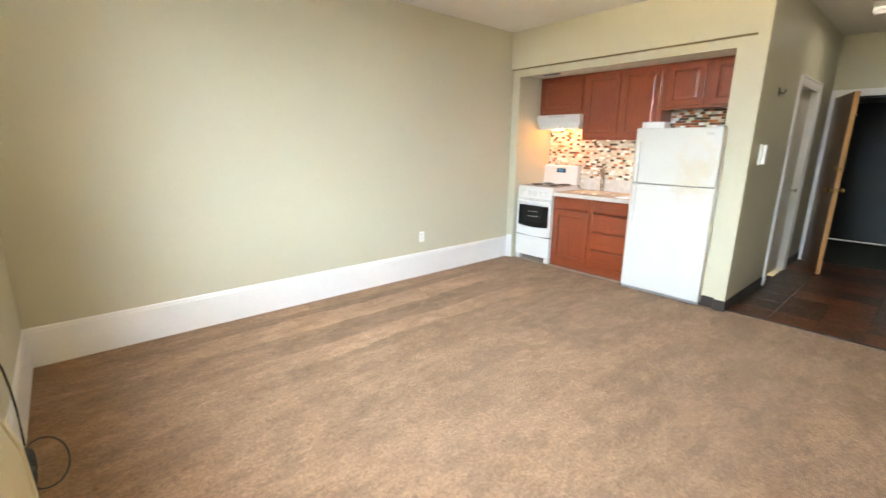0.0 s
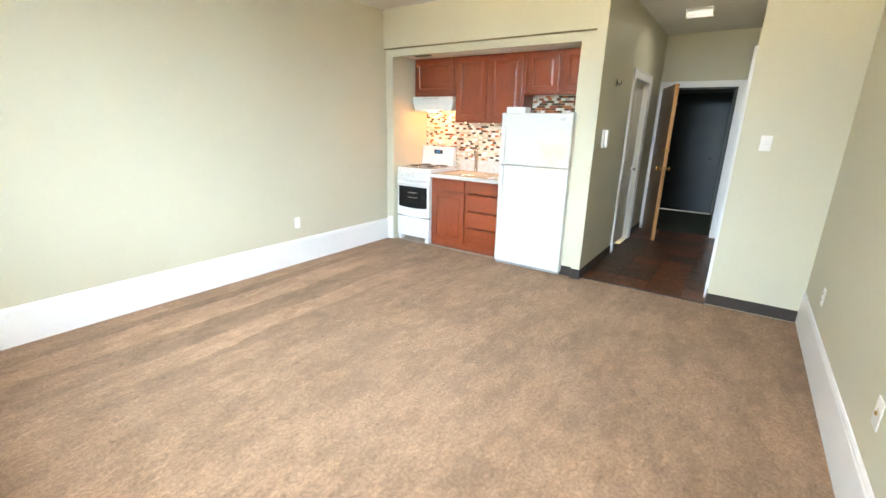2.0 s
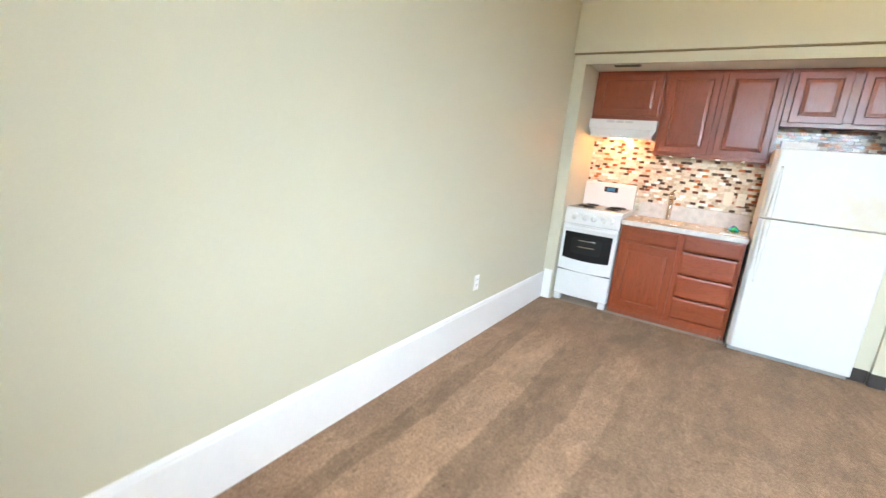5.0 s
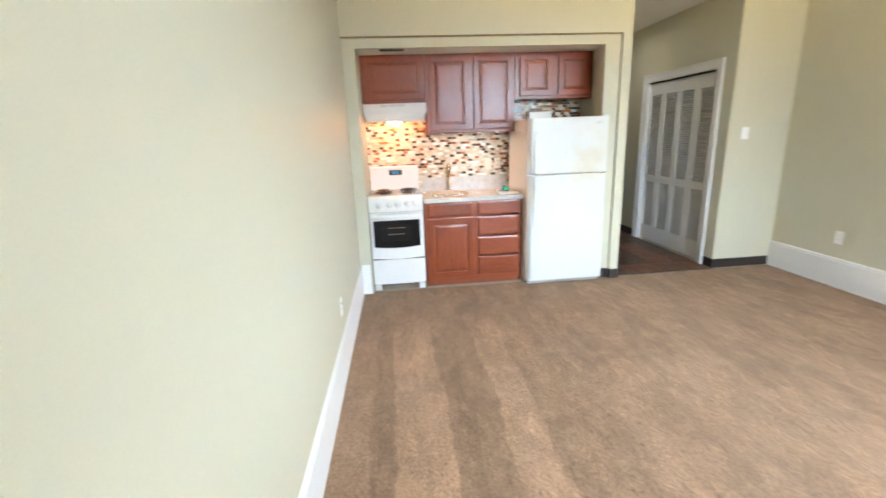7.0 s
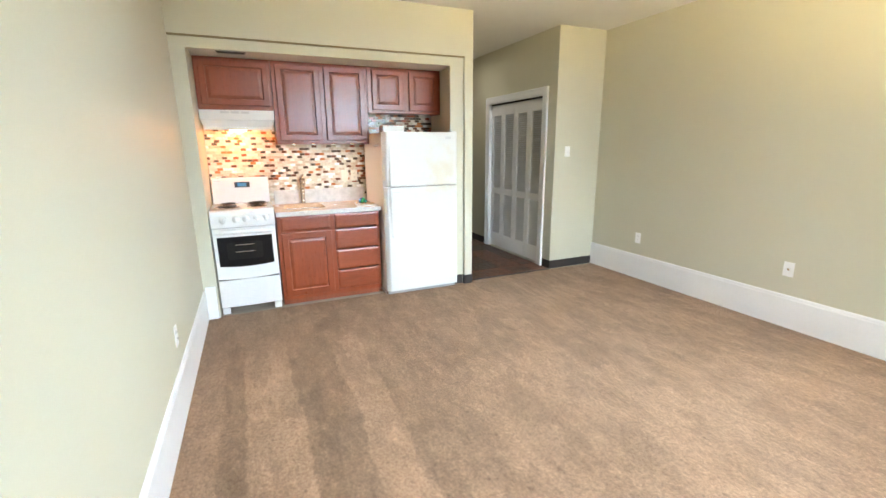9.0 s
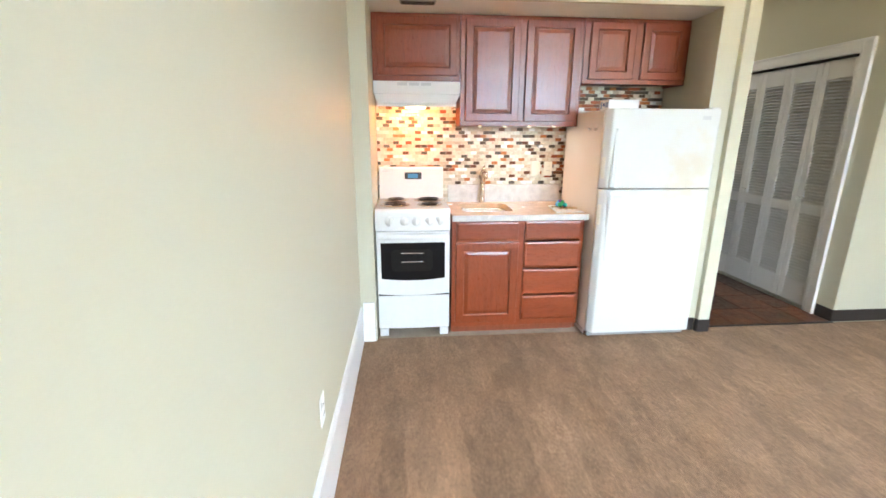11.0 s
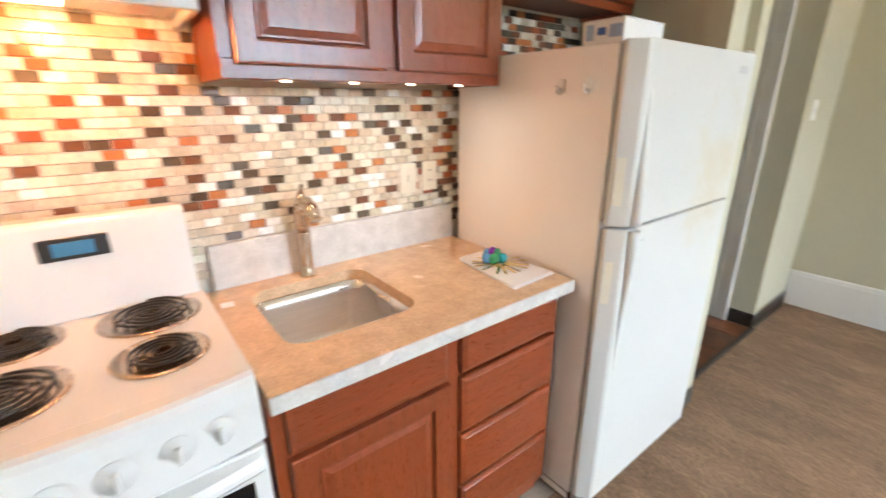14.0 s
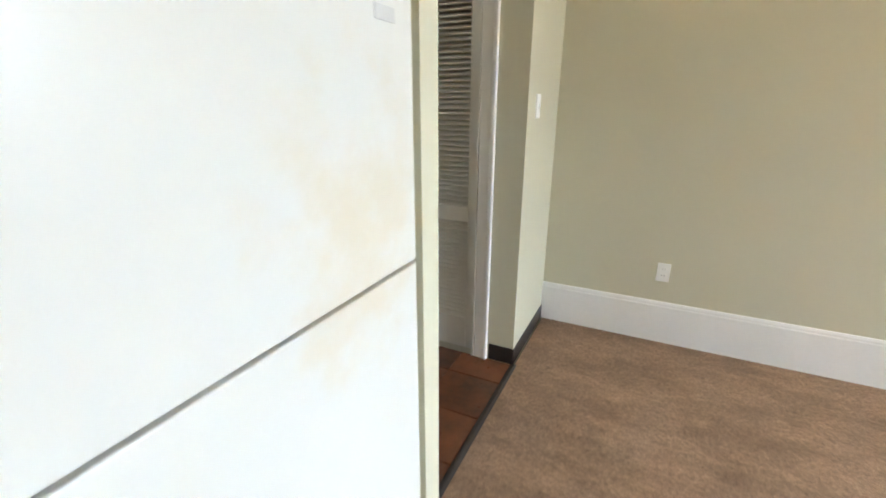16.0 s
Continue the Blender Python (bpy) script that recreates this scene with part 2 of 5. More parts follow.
CARPET = (0.248, 0.153, 0.095)
SAGE = (0.556, 0.533, 0.412)
M_CARPET = carpet_material()
M_WALL = surface("sage_paint", SAGE, 0.5, var=0.025, big=0.8, fine=220, bump=0.12, rvar=0.05, ior=1.33)
M_CEIL = surface("ceiling_paint", (0.74, 0.73, 0.70), 0.8, var=0.03, fine=160, bump=0.2)
M_WHITE = surface("white_gloss_paint", (0.80, 0.80, 0.80), 0.36, var=0.02, big=3, fine=50, bump=0.04, rvar=0.015)
M_OFFWHITE = surface("aged_white_paint", (0.68, 0.66, 0.60), 0.38, var=0.05, big=4, fine=60, bump=0.08)
M_CHERRY = grain_material("cherry_wood", (0.186, 0.033, 0.0085), (0.256, 0.048, 0.0125), (5, 5, 0.6))
M_CHERRY_H = grain_material("cherry_wood_level", (0.186, 0.033, 0.0085), (0.256, 0.048, 0.0125), (5, 0.6, 5))
M_CHERRY_IN = grain_material("cherry_carcass", (0.15, 0.035, 0.015), (0.24, 0.06, 0.024), (5, 5, 0.6), 0.4, 0.1)
M_OAK = grain_material("stained_door_wood", (0.10, 0.042, 0.018), (0.20, 0.09, 0.035), (5, 5, 0.5), 0.35)
M_OAK_EDGE = grain_material("bare_door_edge", (0.36, 0.16, 0.05), (0.50, 0.25, 0.09), (5, 5, 0.5), 0.45, 0.1)
M_ENAMEL = surface("white_enamel", (0.76, 0.76, 0.75), 0.16, var=0.02, fine=30, bump=0.0, coat=0.5, rvar=0.04)
# One white enamel: front darkened, side lightened and pinked to carry the light.
M_FRIDGE_DIMMED = surface("fridge_dimmed_enamel", (0.65, 0.65, 0.625), 0.3, var=0.012, big=1.7, fine=320, bump=0.05, coat=0.1, rvar=0.01)
stained(M_FRIDGE_DIMMED, (3.912, 1.14, 1.20), (0.62, 0.52, 0.36), 0.30)
M_FRIDGE_SIDE_LIT = surface("fridge_side_lit_enamel", (0.88, 0.85, 0.83), 0.3, var=0.015, big=1.7, fine=320, bump=0.2, rvar=0.01)
M_PLASTIC = surface("ivory_plastic", (0.76, 0.72, 0.60), 0.35, var=0.03, fine=80, bump=0.03)
M_WPLASTIC = surface("white_plastic", (0.88, 0.88, 0.87), 0.3, var=0.02, fine=80, bump=0.03)
M_BLACKGLASS = surface("oven_glass", (0.008, 0.008, 0.009), 0.07, var=0.1, bump=0.0, rvar=0.01, ior=1.35)
M_BLACK = surface("black_rubber", (0.018, 0.017, 0.017), 0.45, var=0.15, fine=50, bump=0.1)
M_COVE = surface("vinyl_cove_base", (0.035, 0.028, 0.025), 0.4, var=0.15, fine=40, bump=0.08)
M_COIL = surface("burner_coil", (0.03, 0.026, 0.024), 0.42, 0.4, var=0.3, fine=90, bump=0.1)
M_CHROME = surface("chrome", (0.80, 0.78, 0.76), 0.1, 1.0, var=0.05, fine=40, bump=0.0, rvar=0.05)
M_STEEL = surface("brushed_steel", (0.76, 0.76, 0.76), 0.29, 1.0, var=0.08, big=6, fine=110, bump=0.12, stretch=(1, 0.08, 1))
M_NICKEL = surface("brushed_nickel", (0.62, 0.52, 0.42), 0.2, 1.0, var=0.05, fine=90, bump=0.03)
M_BRASS = surface("brass", (0.72, 0.50, 0.20), 0.25, 1.0, var=0.08, fine=60, bump=0.03)
M_COUNTER = stone_material("beige_quartz", (0.64, 0.44, 0.275), 0.18)
M_COUNTER_EDGE = stone_material("pale_quartz_edge", (0.62, 0.60, 0.57), 0.10)
M_FLOORGROUT = surface("dark_floor_grout", (0.03, 0.02, 0.014), 0.8)
M_GROUT = surface("grout", (0.66, 0.57, 0.47), 0.85, var=0.08, fine=200, bump=0.2)
M_TILE = mosaic_material("pale_glass_mosaic", False, PALE)
M_TILE_DARK = mosaic_material("dark_glass_mosaic", False, DARK)
M_TILE_J = mosaic_material("pale_glass_mosaic_field", True, PALE)
M_TILE_DARK_J = mosaic_material("dark_glass_mosaic_field", True, DARK)
M_SLATE = slate_material()
M_SUB = surface("bare_screed", (0.34, 0.28, 0.22), 0.8, var=0.18, big=9, fine=60, bump=0.3)
M_GASKET = surface("grey_gasket", (0.30, 0.30, 0.29), 0.6, var=0.1)
M_DARKDOOR = surface("dark_green_paint", (0.022, 0.027, 0.028), 0.35, var=0.12, fine=70, bump=0.1)
# Dark grey puts the corridor's dimness into its walls and ceiling.
M_LOBBY_DIMMED = surface("lobby_wall_dimmed", (0.10, 0.10, 0.085), 0.7, var=0.08)
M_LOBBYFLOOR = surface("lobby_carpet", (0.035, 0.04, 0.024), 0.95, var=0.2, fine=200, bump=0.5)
M_HEATER = surface("cream_enamel", (0.58, 0.52, 0.36), 0.35, var=0.04, fine=60, bump=0.05)
M_TUBE = glowing("tube_glow", (1.0, 0.95, 0.85), 0.5)
# Brown tint puts the hood lamp's orange reflection into the chrome.
M_PAN = surface("lamp_tinted_chrome", (0.58, 0.46, 0.36), 0.24, 1.0, var=0.25, big=14, fine=60, bump=0.0, rvar=0.06)
M_LED = glowing("led_glow", (1.0, 0.82, 0.58), 9.0)
M_LENS = glowing("hood_lens_glow", (1.0, 0.80, 0.50), 12.0)
M_LCD = glowing("clock_display", (0.03, 0.15, 0.28), 0.25)
M_GLASS = glass_material("window_glass")
M_PAPER = surface("white_paper", (0.80, 0.79, 0.78), 0.8, var=0.03, fine=120, bump=0.25)
M_BLUE = surface("blue_print", (0.03, 0.09, 0.30), 0.4, var=0.15)
M_TEAL = surface("teal_plastic", (0.02, 0.32, 0.33), 0.2, var=0.1)
M_PURPLE = surface("purple_plastic", (0.20, 0.03, 0.28), 0.2, var=0.1)
M_GREEN = surface("green_plastic", (0.04, 0.30, 0.12), 0.2, var=0.1)
M_PALEBLUE = surface("pale_blue_print", (0.30, 0.40, 0.58), 0.4, var=0.2)
M_GREYP = surface("grey_print", (0.55, 0.55, 0.55), 0.5, var=0.05)


# ---- mesh helpers ----
ORIGIN = {}


def box(x0, x1, y0, y1, z0, z1, bev=0.0, seg=1):
    bm = bmesh.new()
    bmesh.ops.create_cube(bm, size=1)
    bmesh.ops.scale(bm, vec=(x1 - x0, y1 - y0, z1 - z0), verts=bm.verts)
    bmesh.ops.translate(bm, vec=((x0 + x1) / 2, (y0 + y1) / 2, (z0 + z1) / 2), verts=bm.verts)
    if bev:
        bmesh.ops.bevel(bm, geom=bm.edges[:], offset=bev, segments=seg, affect="EDGES", profile=0.5)
    return bm


def lathe(profile, n=24, axis="z", at=(0, 0, 0)):
    """Turn a profile of (radius, height) round an axis."""
    bm = bmesh.new()
    rings = []
    for r, h in profile:
        rings.append([bm.verts.new((r * math.cos(2 * math.pi * i / n), r * math.sin(2 * math.pi * i / n), h)) for i in range(n)])
    for a, b in zip(rings, rings[1:]):
        for i in range(n):
            bm.faces.new((a[i], a[(i + 1) % n], b[(i + 1) % n], b[i]))
    for ring, flip in ((rings[0], True), (rings[-1], False)):
        bm.faces.new(ring[::-1] if flip else ring)
    bmesh.ops.remove_doubles(bm, verts=bm.verts, dist=1e-6)
    if axis == "x":
        bmesh.ops.rotate(bm, verts=bm.verts, matrix=Matrix.Rotation(radians(-90), 3, "Y"))
    elif axis == "y":
        bmesh.ops.rotate(bm, verts=bm.verts, matrix=Matrix.Rotation(radians(-90), 3, "X"))
    bmesh.ops.translate(bm, vec=at, verts=bm.verts)
    for f in bm.faces:
        f.smooth = True
    return bm


def tube(points, r, n=8):
    """A round rod along points."""
    bm = bmesh.new()
    pts = [Vector(p) for p in points]
    rings = []
    up = Vector((0.13, 0.31, 0.94))
    for i, p in enumerate(pts):
        d = (pts[min(i + 1, len(pts) - 1)] - pts[max(i - 1, 0)]).normalized()
        u = d.cross(up).normalized()
        v = d.cross(u)
        rad = r[i] if isinstance(r, (list, tuple)) else r
        rings.append([bm.verts.new(p + rad * (math.cos(2 * math.pi * k / n) * u + math.sin(2 * math.pi * k / n) * v)) for k in range(n)])
    for a, b in zip(rings, rings[1:]):
        for k in range(n):
            bm.faces.new((a[k], b[k], b[(k + 1) % n], a[(k + 1) % n]))
    bm.faces.new(rings[0])
    bm.faces.new(rings[-1][::-1])
    for f in bm.faces:
        f.smooth = True
    bmesh.ops.recalc_face_normals(bm, faces=bm.faces)
    return bm


def prism(outline, axis, a, b, bev=0.0):
    """An outline extruded along an axis: (y, z) along x, (x, z) along y, (x, y) along z."""
    bm = bmesh.new()

    def at(p, v):
        return {"x": (v, p[0], p[1]), "y": (p[0], v, p[1]), "z": (p[0], p[1], v)}[axis]
    lo, hi = [bm.verts.new(at(p, a)) for p in outline], [bm.verts.new(at(p, b)) for p in outline]
    k = len(outline)
    for i in range(k):
        bm.faces.new((lo[i], lo[(i + 1) % k], hi[(i + 1) % k], hi[i]))
    bm.faces.new(lo[::-1])
    bm.faces.new(hi)
    bmesh.ops.recalc_face_normals(bm, faces=bm.faces)
    if bev:
        bmesh.ops.bevel(bm, geom=bm.edges[:], offset=bev, segments=2, affect="EDGES", profile=0.5)
    return bm


def rounded(x0, x1, y0, y1, r, n=6):
    out = []
    for cx, cy, a0 in ((x1 - r, y1 - r, 0), (x0 + r, y1 - r, 90), (x0 + r, y0 + r, 180), (x1 - r, y0 + r, 270)):
        for i in range(n + 1):
            a = radians(a0 + 90 * i / n)
            out.append((cx + r * math.cos(a), cy + r * math.sin(a)))
    return out


def arc(cx, cy, r, a0, a1, n=8):
    return [(cx + r * math.cos(radians(a0 + (a1 - a0) * i / n)), cy + r * math.sin(radians(a0 + (a1 - a0) * i / n))) for i in range(n + 1)]


def joined(*bms):
    out = bmesh.new()
    for b in bms:
        me = bpy.data.meshes.new("t")
        b.to_mesh(me)
        out.from_mesh(me)
        bpy.data.meshes.remove(me)
        b.free()
    return out


def link(name, bm, material, origin):
    bmesh.ops.translate(bm, vec=-origin, verts=bm.verts)
    me = bpy.data.meshes.new(name)
    bm.to_mesh(me)
    bm.free()
    me.materials.append(material)
    return new(name, me)


def part(name, bm, material, parent, label=""):
    """One mesh in world places, as a part of a thing."""
    vs = [v.co for v in bm.verts]
    origin = sum(vs, Vector()) / len(vs)
    ob = link(name, bm, material, origin)
    ob.parent = parent
    ob.location = origin - ORIGIN[parent]
    ORIGIN[ob] = origin
    return tagged(ob, label)


def thing(name, base, label, category, group="", kind=""):
    ob = new(name)
    ob.location = base
    ORIGIN[ob] = Vector(base)
    ob.empty_display_size = 0.05
    return tagged(ob, label, category, group, kind)


def solid(name, bm, material, label="", category="", kind=""):
    """A thing or a piece of the setting that is one mesh."""
    vs = [v.co for v in bm.verts]
    lo = Vector([min(v[i] for v in vs) for i in range(3)])
    hi = Vector([max(v[i] for v in vs) for i in range(3)])
    origin = Vector(((lo.x + hi.x) / 2, (lo.y + hi.y) / 2, lo.z))
    ob = link(name, bm, material, origin)
    ob.location = origin
    ORIGIN[ob] = origin
    return tagged(ob, label, category, "", kind)


def setting(name, bm, material, label, category):
    return solid(name, bm, material, label, category, "structure")


# ---- plan (metres) ----
YL, YR, XB, XK, XR = 3.385, -1.0, -0.69, 4.006, 4.055
XW = 3.964  # front of the header and pier; the niche surround lies behind it
CEIL = 2.755
HALL_L, HALL_R, HALL_END = 0.775, -0.345, 6.95
NI_L, NI_R, NI_BACK, NI_TOP = 3.277, 0.925, 4.712, 2.27
OP_L, OP_R, OP_TOP = 3.277, 1.005, 2.248
STEP_Y, STEP_Z = 0.862, 2.338

# ---- floors and ceilings ----
setting("floor", joined(box(XB, 4.04, YR, YL, -0.12, 0.0)), M_CARPET, "tan cut-pile carpet with vacuum tracks and worn patches", "carpet")
setting("kitchen_floor", box(4.04, NI_BACK, NI_R, NI_L, -0.12, -0.002), M_SUB, "bare beige screed strip under the kitchen units", "floor")
hall_floor = setting("hall_floor", box(4.045, HALL_END + 0.1, HALL_R, HALL_L, -0.12, -0.006), M_FLOORGROUT, "dark brown slate-look tile floor of the entry hall", "floor")
setting("floor_trim", prism([(4.028, -0.01), (4.062, -0.01), (4.062, 0.003), (4.05, 0.006), (4.04, 0.006), (4.028, 0.002)], "y", HALL_R, HALL_L), M_COVE,
        "dark threshold strip between carpet and hall tile", "trim")
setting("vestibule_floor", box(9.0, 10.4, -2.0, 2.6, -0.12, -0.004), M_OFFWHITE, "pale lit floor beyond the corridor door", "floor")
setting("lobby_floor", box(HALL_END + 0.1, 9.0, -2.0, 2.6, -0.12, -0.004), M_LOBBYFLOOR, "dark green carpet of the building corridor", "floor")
setting("ceiling", joined(box(XB - 0.15, 4.15, YR - 0.15, YL + 0.15, CEIL, CEIL + 0.12), box(4.15, HALL_END, HALL_R - 0.12, HALL_L + 0.115, CEIL, CEIL + 0.12)), M_CEIL,
        "flat off-white painted ceiling", "ceiling")
setting("niche_ceiling", box(4.036, NI_BACK, NI_R, NI_L, NI_TOP, NI_TOP + 0.1), M_CEIL, "off-white soffit over the kitchen niche", "ceiling")
setting("lobby_ceiling", box(HALL_END + 0.1, 10.4, -2.0, 2.6, 2.6, 2.7), M_LOBBY_DIMMED, "corridor ceiling with its dimness put into the colour", "ceiling")

# ---- walls ----
W = "sage green painted plaster wall"
setting("wall_north", box(XB - 0.15, 4.86, YL, YL + 0.15, -0.1, CEIL), M_WALL, W + ", long and bare", "wall")
setting("wall_south", box(XB - 0.15, XR + 0.15, YR - 0.15, YR, -0.1, CEIL), M_WALL, W + " with two outlets", "wall")
wb = (XB - 0.15, XB)
setting("wall_west", joined(box(*wb, YR, YL, -0.1, WIN_Z0), box(*wb, YR, YL, WIN_Z1, CEIL), box(*wb, YR, WIN_Y0, WIN_Z0, WIN_Z1), box(*wb, WIN_Y1, YL, WIN_Z0, WIN_Z1)),
        M_WALL, W + " with a wide window", "wall")
setting("wall_header", box(XW, 4.1, HALL_L, YL, STEP_Z, CEIL), M_WALL, W + " over the kitchen niche", "wall")
setting("wall_pier", box(XW, 4.1, HALL_L, STEP_Y, -0.1, STEP_Z), M_WALL, W + " end between niche and hall", "wall")
setting("wall_niche_head", box(XK, 4.036, STEP_Y, YL, OP_TOP, STEP_Z), M_WALL, W + " strip over the niche opening", "wall")
setting("wall_niche_north", box(XK, NI_BACK + 0.12, OP_L, YL, -0.1, OP_TOP), M_WALL, W + " beside the stove", "wall")
setting("wall_niche_shoulder", box(4.1, NI_BACK + 0.12, NI_L, YL, OP_TOP, CEIL), M_WALL, W + " over the side of the niche", "wall")
setting("wall_niche_south", box(XK, 4.1, STEP_Y, OP_R, -0.1, OP_TOP), M_WALL, W + " beside the refrigerator", "wall")
wall_tiled = setting("wall_niche", box(NI_BACK, NI_BACK + 0.12, NI_R, NI_L, -0.1, CEIL), M_GROUT, "grouted wall behind the kitchen units", "wall")
BX0, BX1, BZ = 5.26, 6.1, 2.06
hl = (HALL_L, NI_R)
setting("wall_hall_north", joined(box(4.1, BX0, *hl, -0.1, CEIL), box(BX1, HALL_END, *hl, -0.1, CEIL), box(BX0, BX1, *hl, BZ, CEIL)), M_WALL, W + " of the entry hall", "wall")
setting("wall_east", joined(box(XR, XR + 0.1, YR, HALL_R - 0.1, -0.1, CEIL)), M_WALL, W + " beside the hall opening", "wall")
CX0, CX1, CZ = 4.29, 5.565, 2.065
hr = (HALL_R - 0.1, HALL_R)
setting("wall_hall_south", joined(box(XR, CX0, *hr, -0.1, CEIL), box(CX1, HALL_END, *hr, -0.1, CEIL), box(CX0, CX1, *hr, CZ, CEIL)), M_WALL, W + " with the closet opening", "wall")
setting("closet_interior", joined(box(CX0 - 0.1, CX1 + 0.1, HALL_R - 0.75, HALL_R - 0.72, -0.1, CZ + 0.2), box(CX0 - 0.1, CX0 - 0.08, HALL_R - 0.72, HALL_R - 0.1, -0.1, CZ + 0.2),
        box(CX1 + 0.08, CX1 + 0.1, HALL_R - 0.72, HALL_R - 0.1, -0.1, CZ + 0.2), box(CX0 - 0.08, CX1 + 0.08, HALL_R - 0.72, HALL_R - 0.1, CZ + 0.1, CZ + 0.2),
        box(CX0 - 0.08, CX1 + 0.08, HALL_R - 0.72, HALL_R - 0.1, -0.1, -0.02)), M_OFFWHITE, "dark inside of the closet", "closet")
DY0, DY1, DZ = -0.175, 0.725, 2.055
setting("wall_hall_end", joined(box(HALL_END, HALL_END + 0.1, HALL_R - 0.1, DY0, -0.1, CEIL), box(HALL_END, HALL_END + 0.1, DY1, NI_R, -0.1, CEIL),
        box(HALL_END, HALL_END + 0.1, DY0, DY1, DZ, CEIL)), M_WALL, W + " over the entry door", "wall")
# building corridor behind the entry door
FX = 9.0
FD0, FD1 = -0.05, 0.92
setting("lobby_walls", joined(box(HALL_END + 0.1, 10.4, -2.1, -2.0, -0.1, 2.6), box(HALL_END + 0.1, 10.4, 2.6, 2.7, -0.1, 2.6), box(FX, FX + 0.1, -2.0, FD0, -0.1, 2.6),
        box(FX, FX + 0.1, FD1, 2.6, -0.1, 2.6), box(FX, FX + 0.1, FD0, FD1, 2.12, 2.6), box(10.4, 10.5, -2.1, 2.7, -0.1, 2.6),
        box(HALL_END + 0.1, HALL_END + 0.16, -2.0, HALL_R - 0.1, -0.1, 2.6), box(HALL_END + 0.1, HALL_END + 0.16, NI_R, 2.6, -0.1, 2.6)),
        M_LOBBY_DIMMED, "wall of the building corridor with its dimness put into the colour", "wall")

# ---- skirting and casings ----


def skirting(name, run, inward, label):
    """A tall moulded skirting board: run is (axis, a, b, wall place)."""
    axis, a, b, at = run
    s = inward
    prof = [(0.0005, 0), (0.014, 0), (0.014, 0.238), (0.011, 0.246), (0.011, 0.256), (0.006, 0.268), (0.0005, 0.27)]
    out = [(at + s * d, z) for d, z in prof]
    return setting(name, prism(out, axis, a, b), M_WHITE, label, "baseboard")


skirting("baseboard", ("x", XB, XK, YL), -1, "tall white gloss painted baseboard along the bare wall")
skirting("baseboard", ("x", XB, XR, YR), 1, "tall white gloss painted baseboard under the outlets")
skirting("baseboard", ("y", 1.43, YL - 0.014, XB), 1, "tall white baseboard beside the heater cover")
setting("baseboard", box(XK - 0.014, XK - 0.0005, OP_L + 0.012, YL - 0.0145, 0.0, 0.30, 0.003), M_WHITE, "short white baseboard return beside the stove", "baseboard")


def cove(bms):
    return setting("cove_base", joined(*bms), M_COVE, "black vinyl cove base strip at the floor", "baseboard")


CZT = 0.10
cove([box(XK - 0.006, XK - 0.0005, STEP_Y + 0.007, OP_R - 0.002, 0.0, CZT, 0.002), box(XW - 0.006, XK - 0.007, STEP_Y + 0.0005, STEP_Y + 0.006, 0.0, CZT, 0.002),
      box(XW - 0.006, XW - 0.0005, HALL_L - 0.006, STEP_Y, 0.0, CZT, 0.002), box(XW, BX0 - 0.09, HALL_L - 0.006, HALL_L, 0.0, CZT, 0.002)])
cove([box(XR - 0.006, XR - 0.0005, YR + 0.015, HALL_R + 0.006, 0.0, CZT, 0.002), box(XR, CX0 - 0.09, HALL_R, HALL_R + 0.006, 0.0, CZT, 0.002)])
cove([box(CX1 + 0.09, HALL_END, HALL_R, HALL_R + 0.006, 0.0, CZT, 0.002)])
cove([box(BX1 + 0.09, HALL_END, HALL_L - 0.006, HALL_L, 0.0, CZT, 0.002)])

# Dark brown strip stands in for the shadow line under the stepped header.
setting("niche_head_shade", box(XK - 0.034, XK - 0.0005, STEP_Y + 0.001, YL - 0.001, STEP_Z - 0.011, STEP_Z - 0.0005, 0.002), surface("head_shade_brown", (0.22, 0.17, 0.08), 0.6), "thin strip painted dark as the shade line under the wall over the niche", "trim")


def casing_profile(name, axis, a0, a1, top, wall, s, material, label, width=0.075, depth=0.018):
    """Three mitred-looking casing boards round a doorway in a wall along x or y."""
    lo, hi = sorted((wall + s * depth, wall + s * 0.0005))
    lo2, hi2 = sorted((wall + s * (depth + 0.006), wall + s * 0.0005))
    bms = []
    for a, b, z0, z1 in ((a0 - width, a0, 0.0, top + width), (a1, a1 + width, 0.0, top + width), (a0, a1, top, top + width)):
        bms.append(box(a, b, lo, hi, z0, z1, 0.004) if axis == "x" else box(lo, hi, a, b, z0, z1, 0.004))
    for a, b, z0, z1 in ((a0 - width - 0.002, a0 - width + 0.018, 0.0, top + width), (a1 + width - 0.018, a1 + width + 0.002, 0.0, top + width), (a0 - width + 0.018, a1 + width - 0.018, top + width - 0.018, top + width + 0.002)):
        bms.append(box(a, b, lo2, hi2, z0, z1, 0.003) if axis == "x" else box(lo2, hi2, a, b, z0, z1, 0.003))
    return setting(name, joined(*bms), material, label, "trim")


casing_profile("closet_trim", "x", CX0 - 0.002, CX1 + 0.002, CZ, HALL_R, 1, M_WHITE, "white painted casing round the closet opening", 0.078, 0.022)
setting("closet_jamb", joined(box(CX0 + 0.0005, CX0 + 0.014, HALL_R - 0.099, HALL_R + 0.02, 0.0, CZ), box(CX1 - 0.014, CX1 - 0.0005, HALL_R - 0.099, HALL_R + 0.02, 0.0, CZ),
        box(CX0 + 0.014, CX1 - 0.014, HALL_R - 0.099, HALL_R + 0.02, CZ - 0.014, CZ - 0.0005)), M_WHITE, "white closet jamb", "trim")
casing_profile("bath_trim", "x", BX0 - 0.002, BX1 + 0.002, BZ, HALL_L, -1, M_WHITE, "white painted casing round the bathroom door", 0.082)
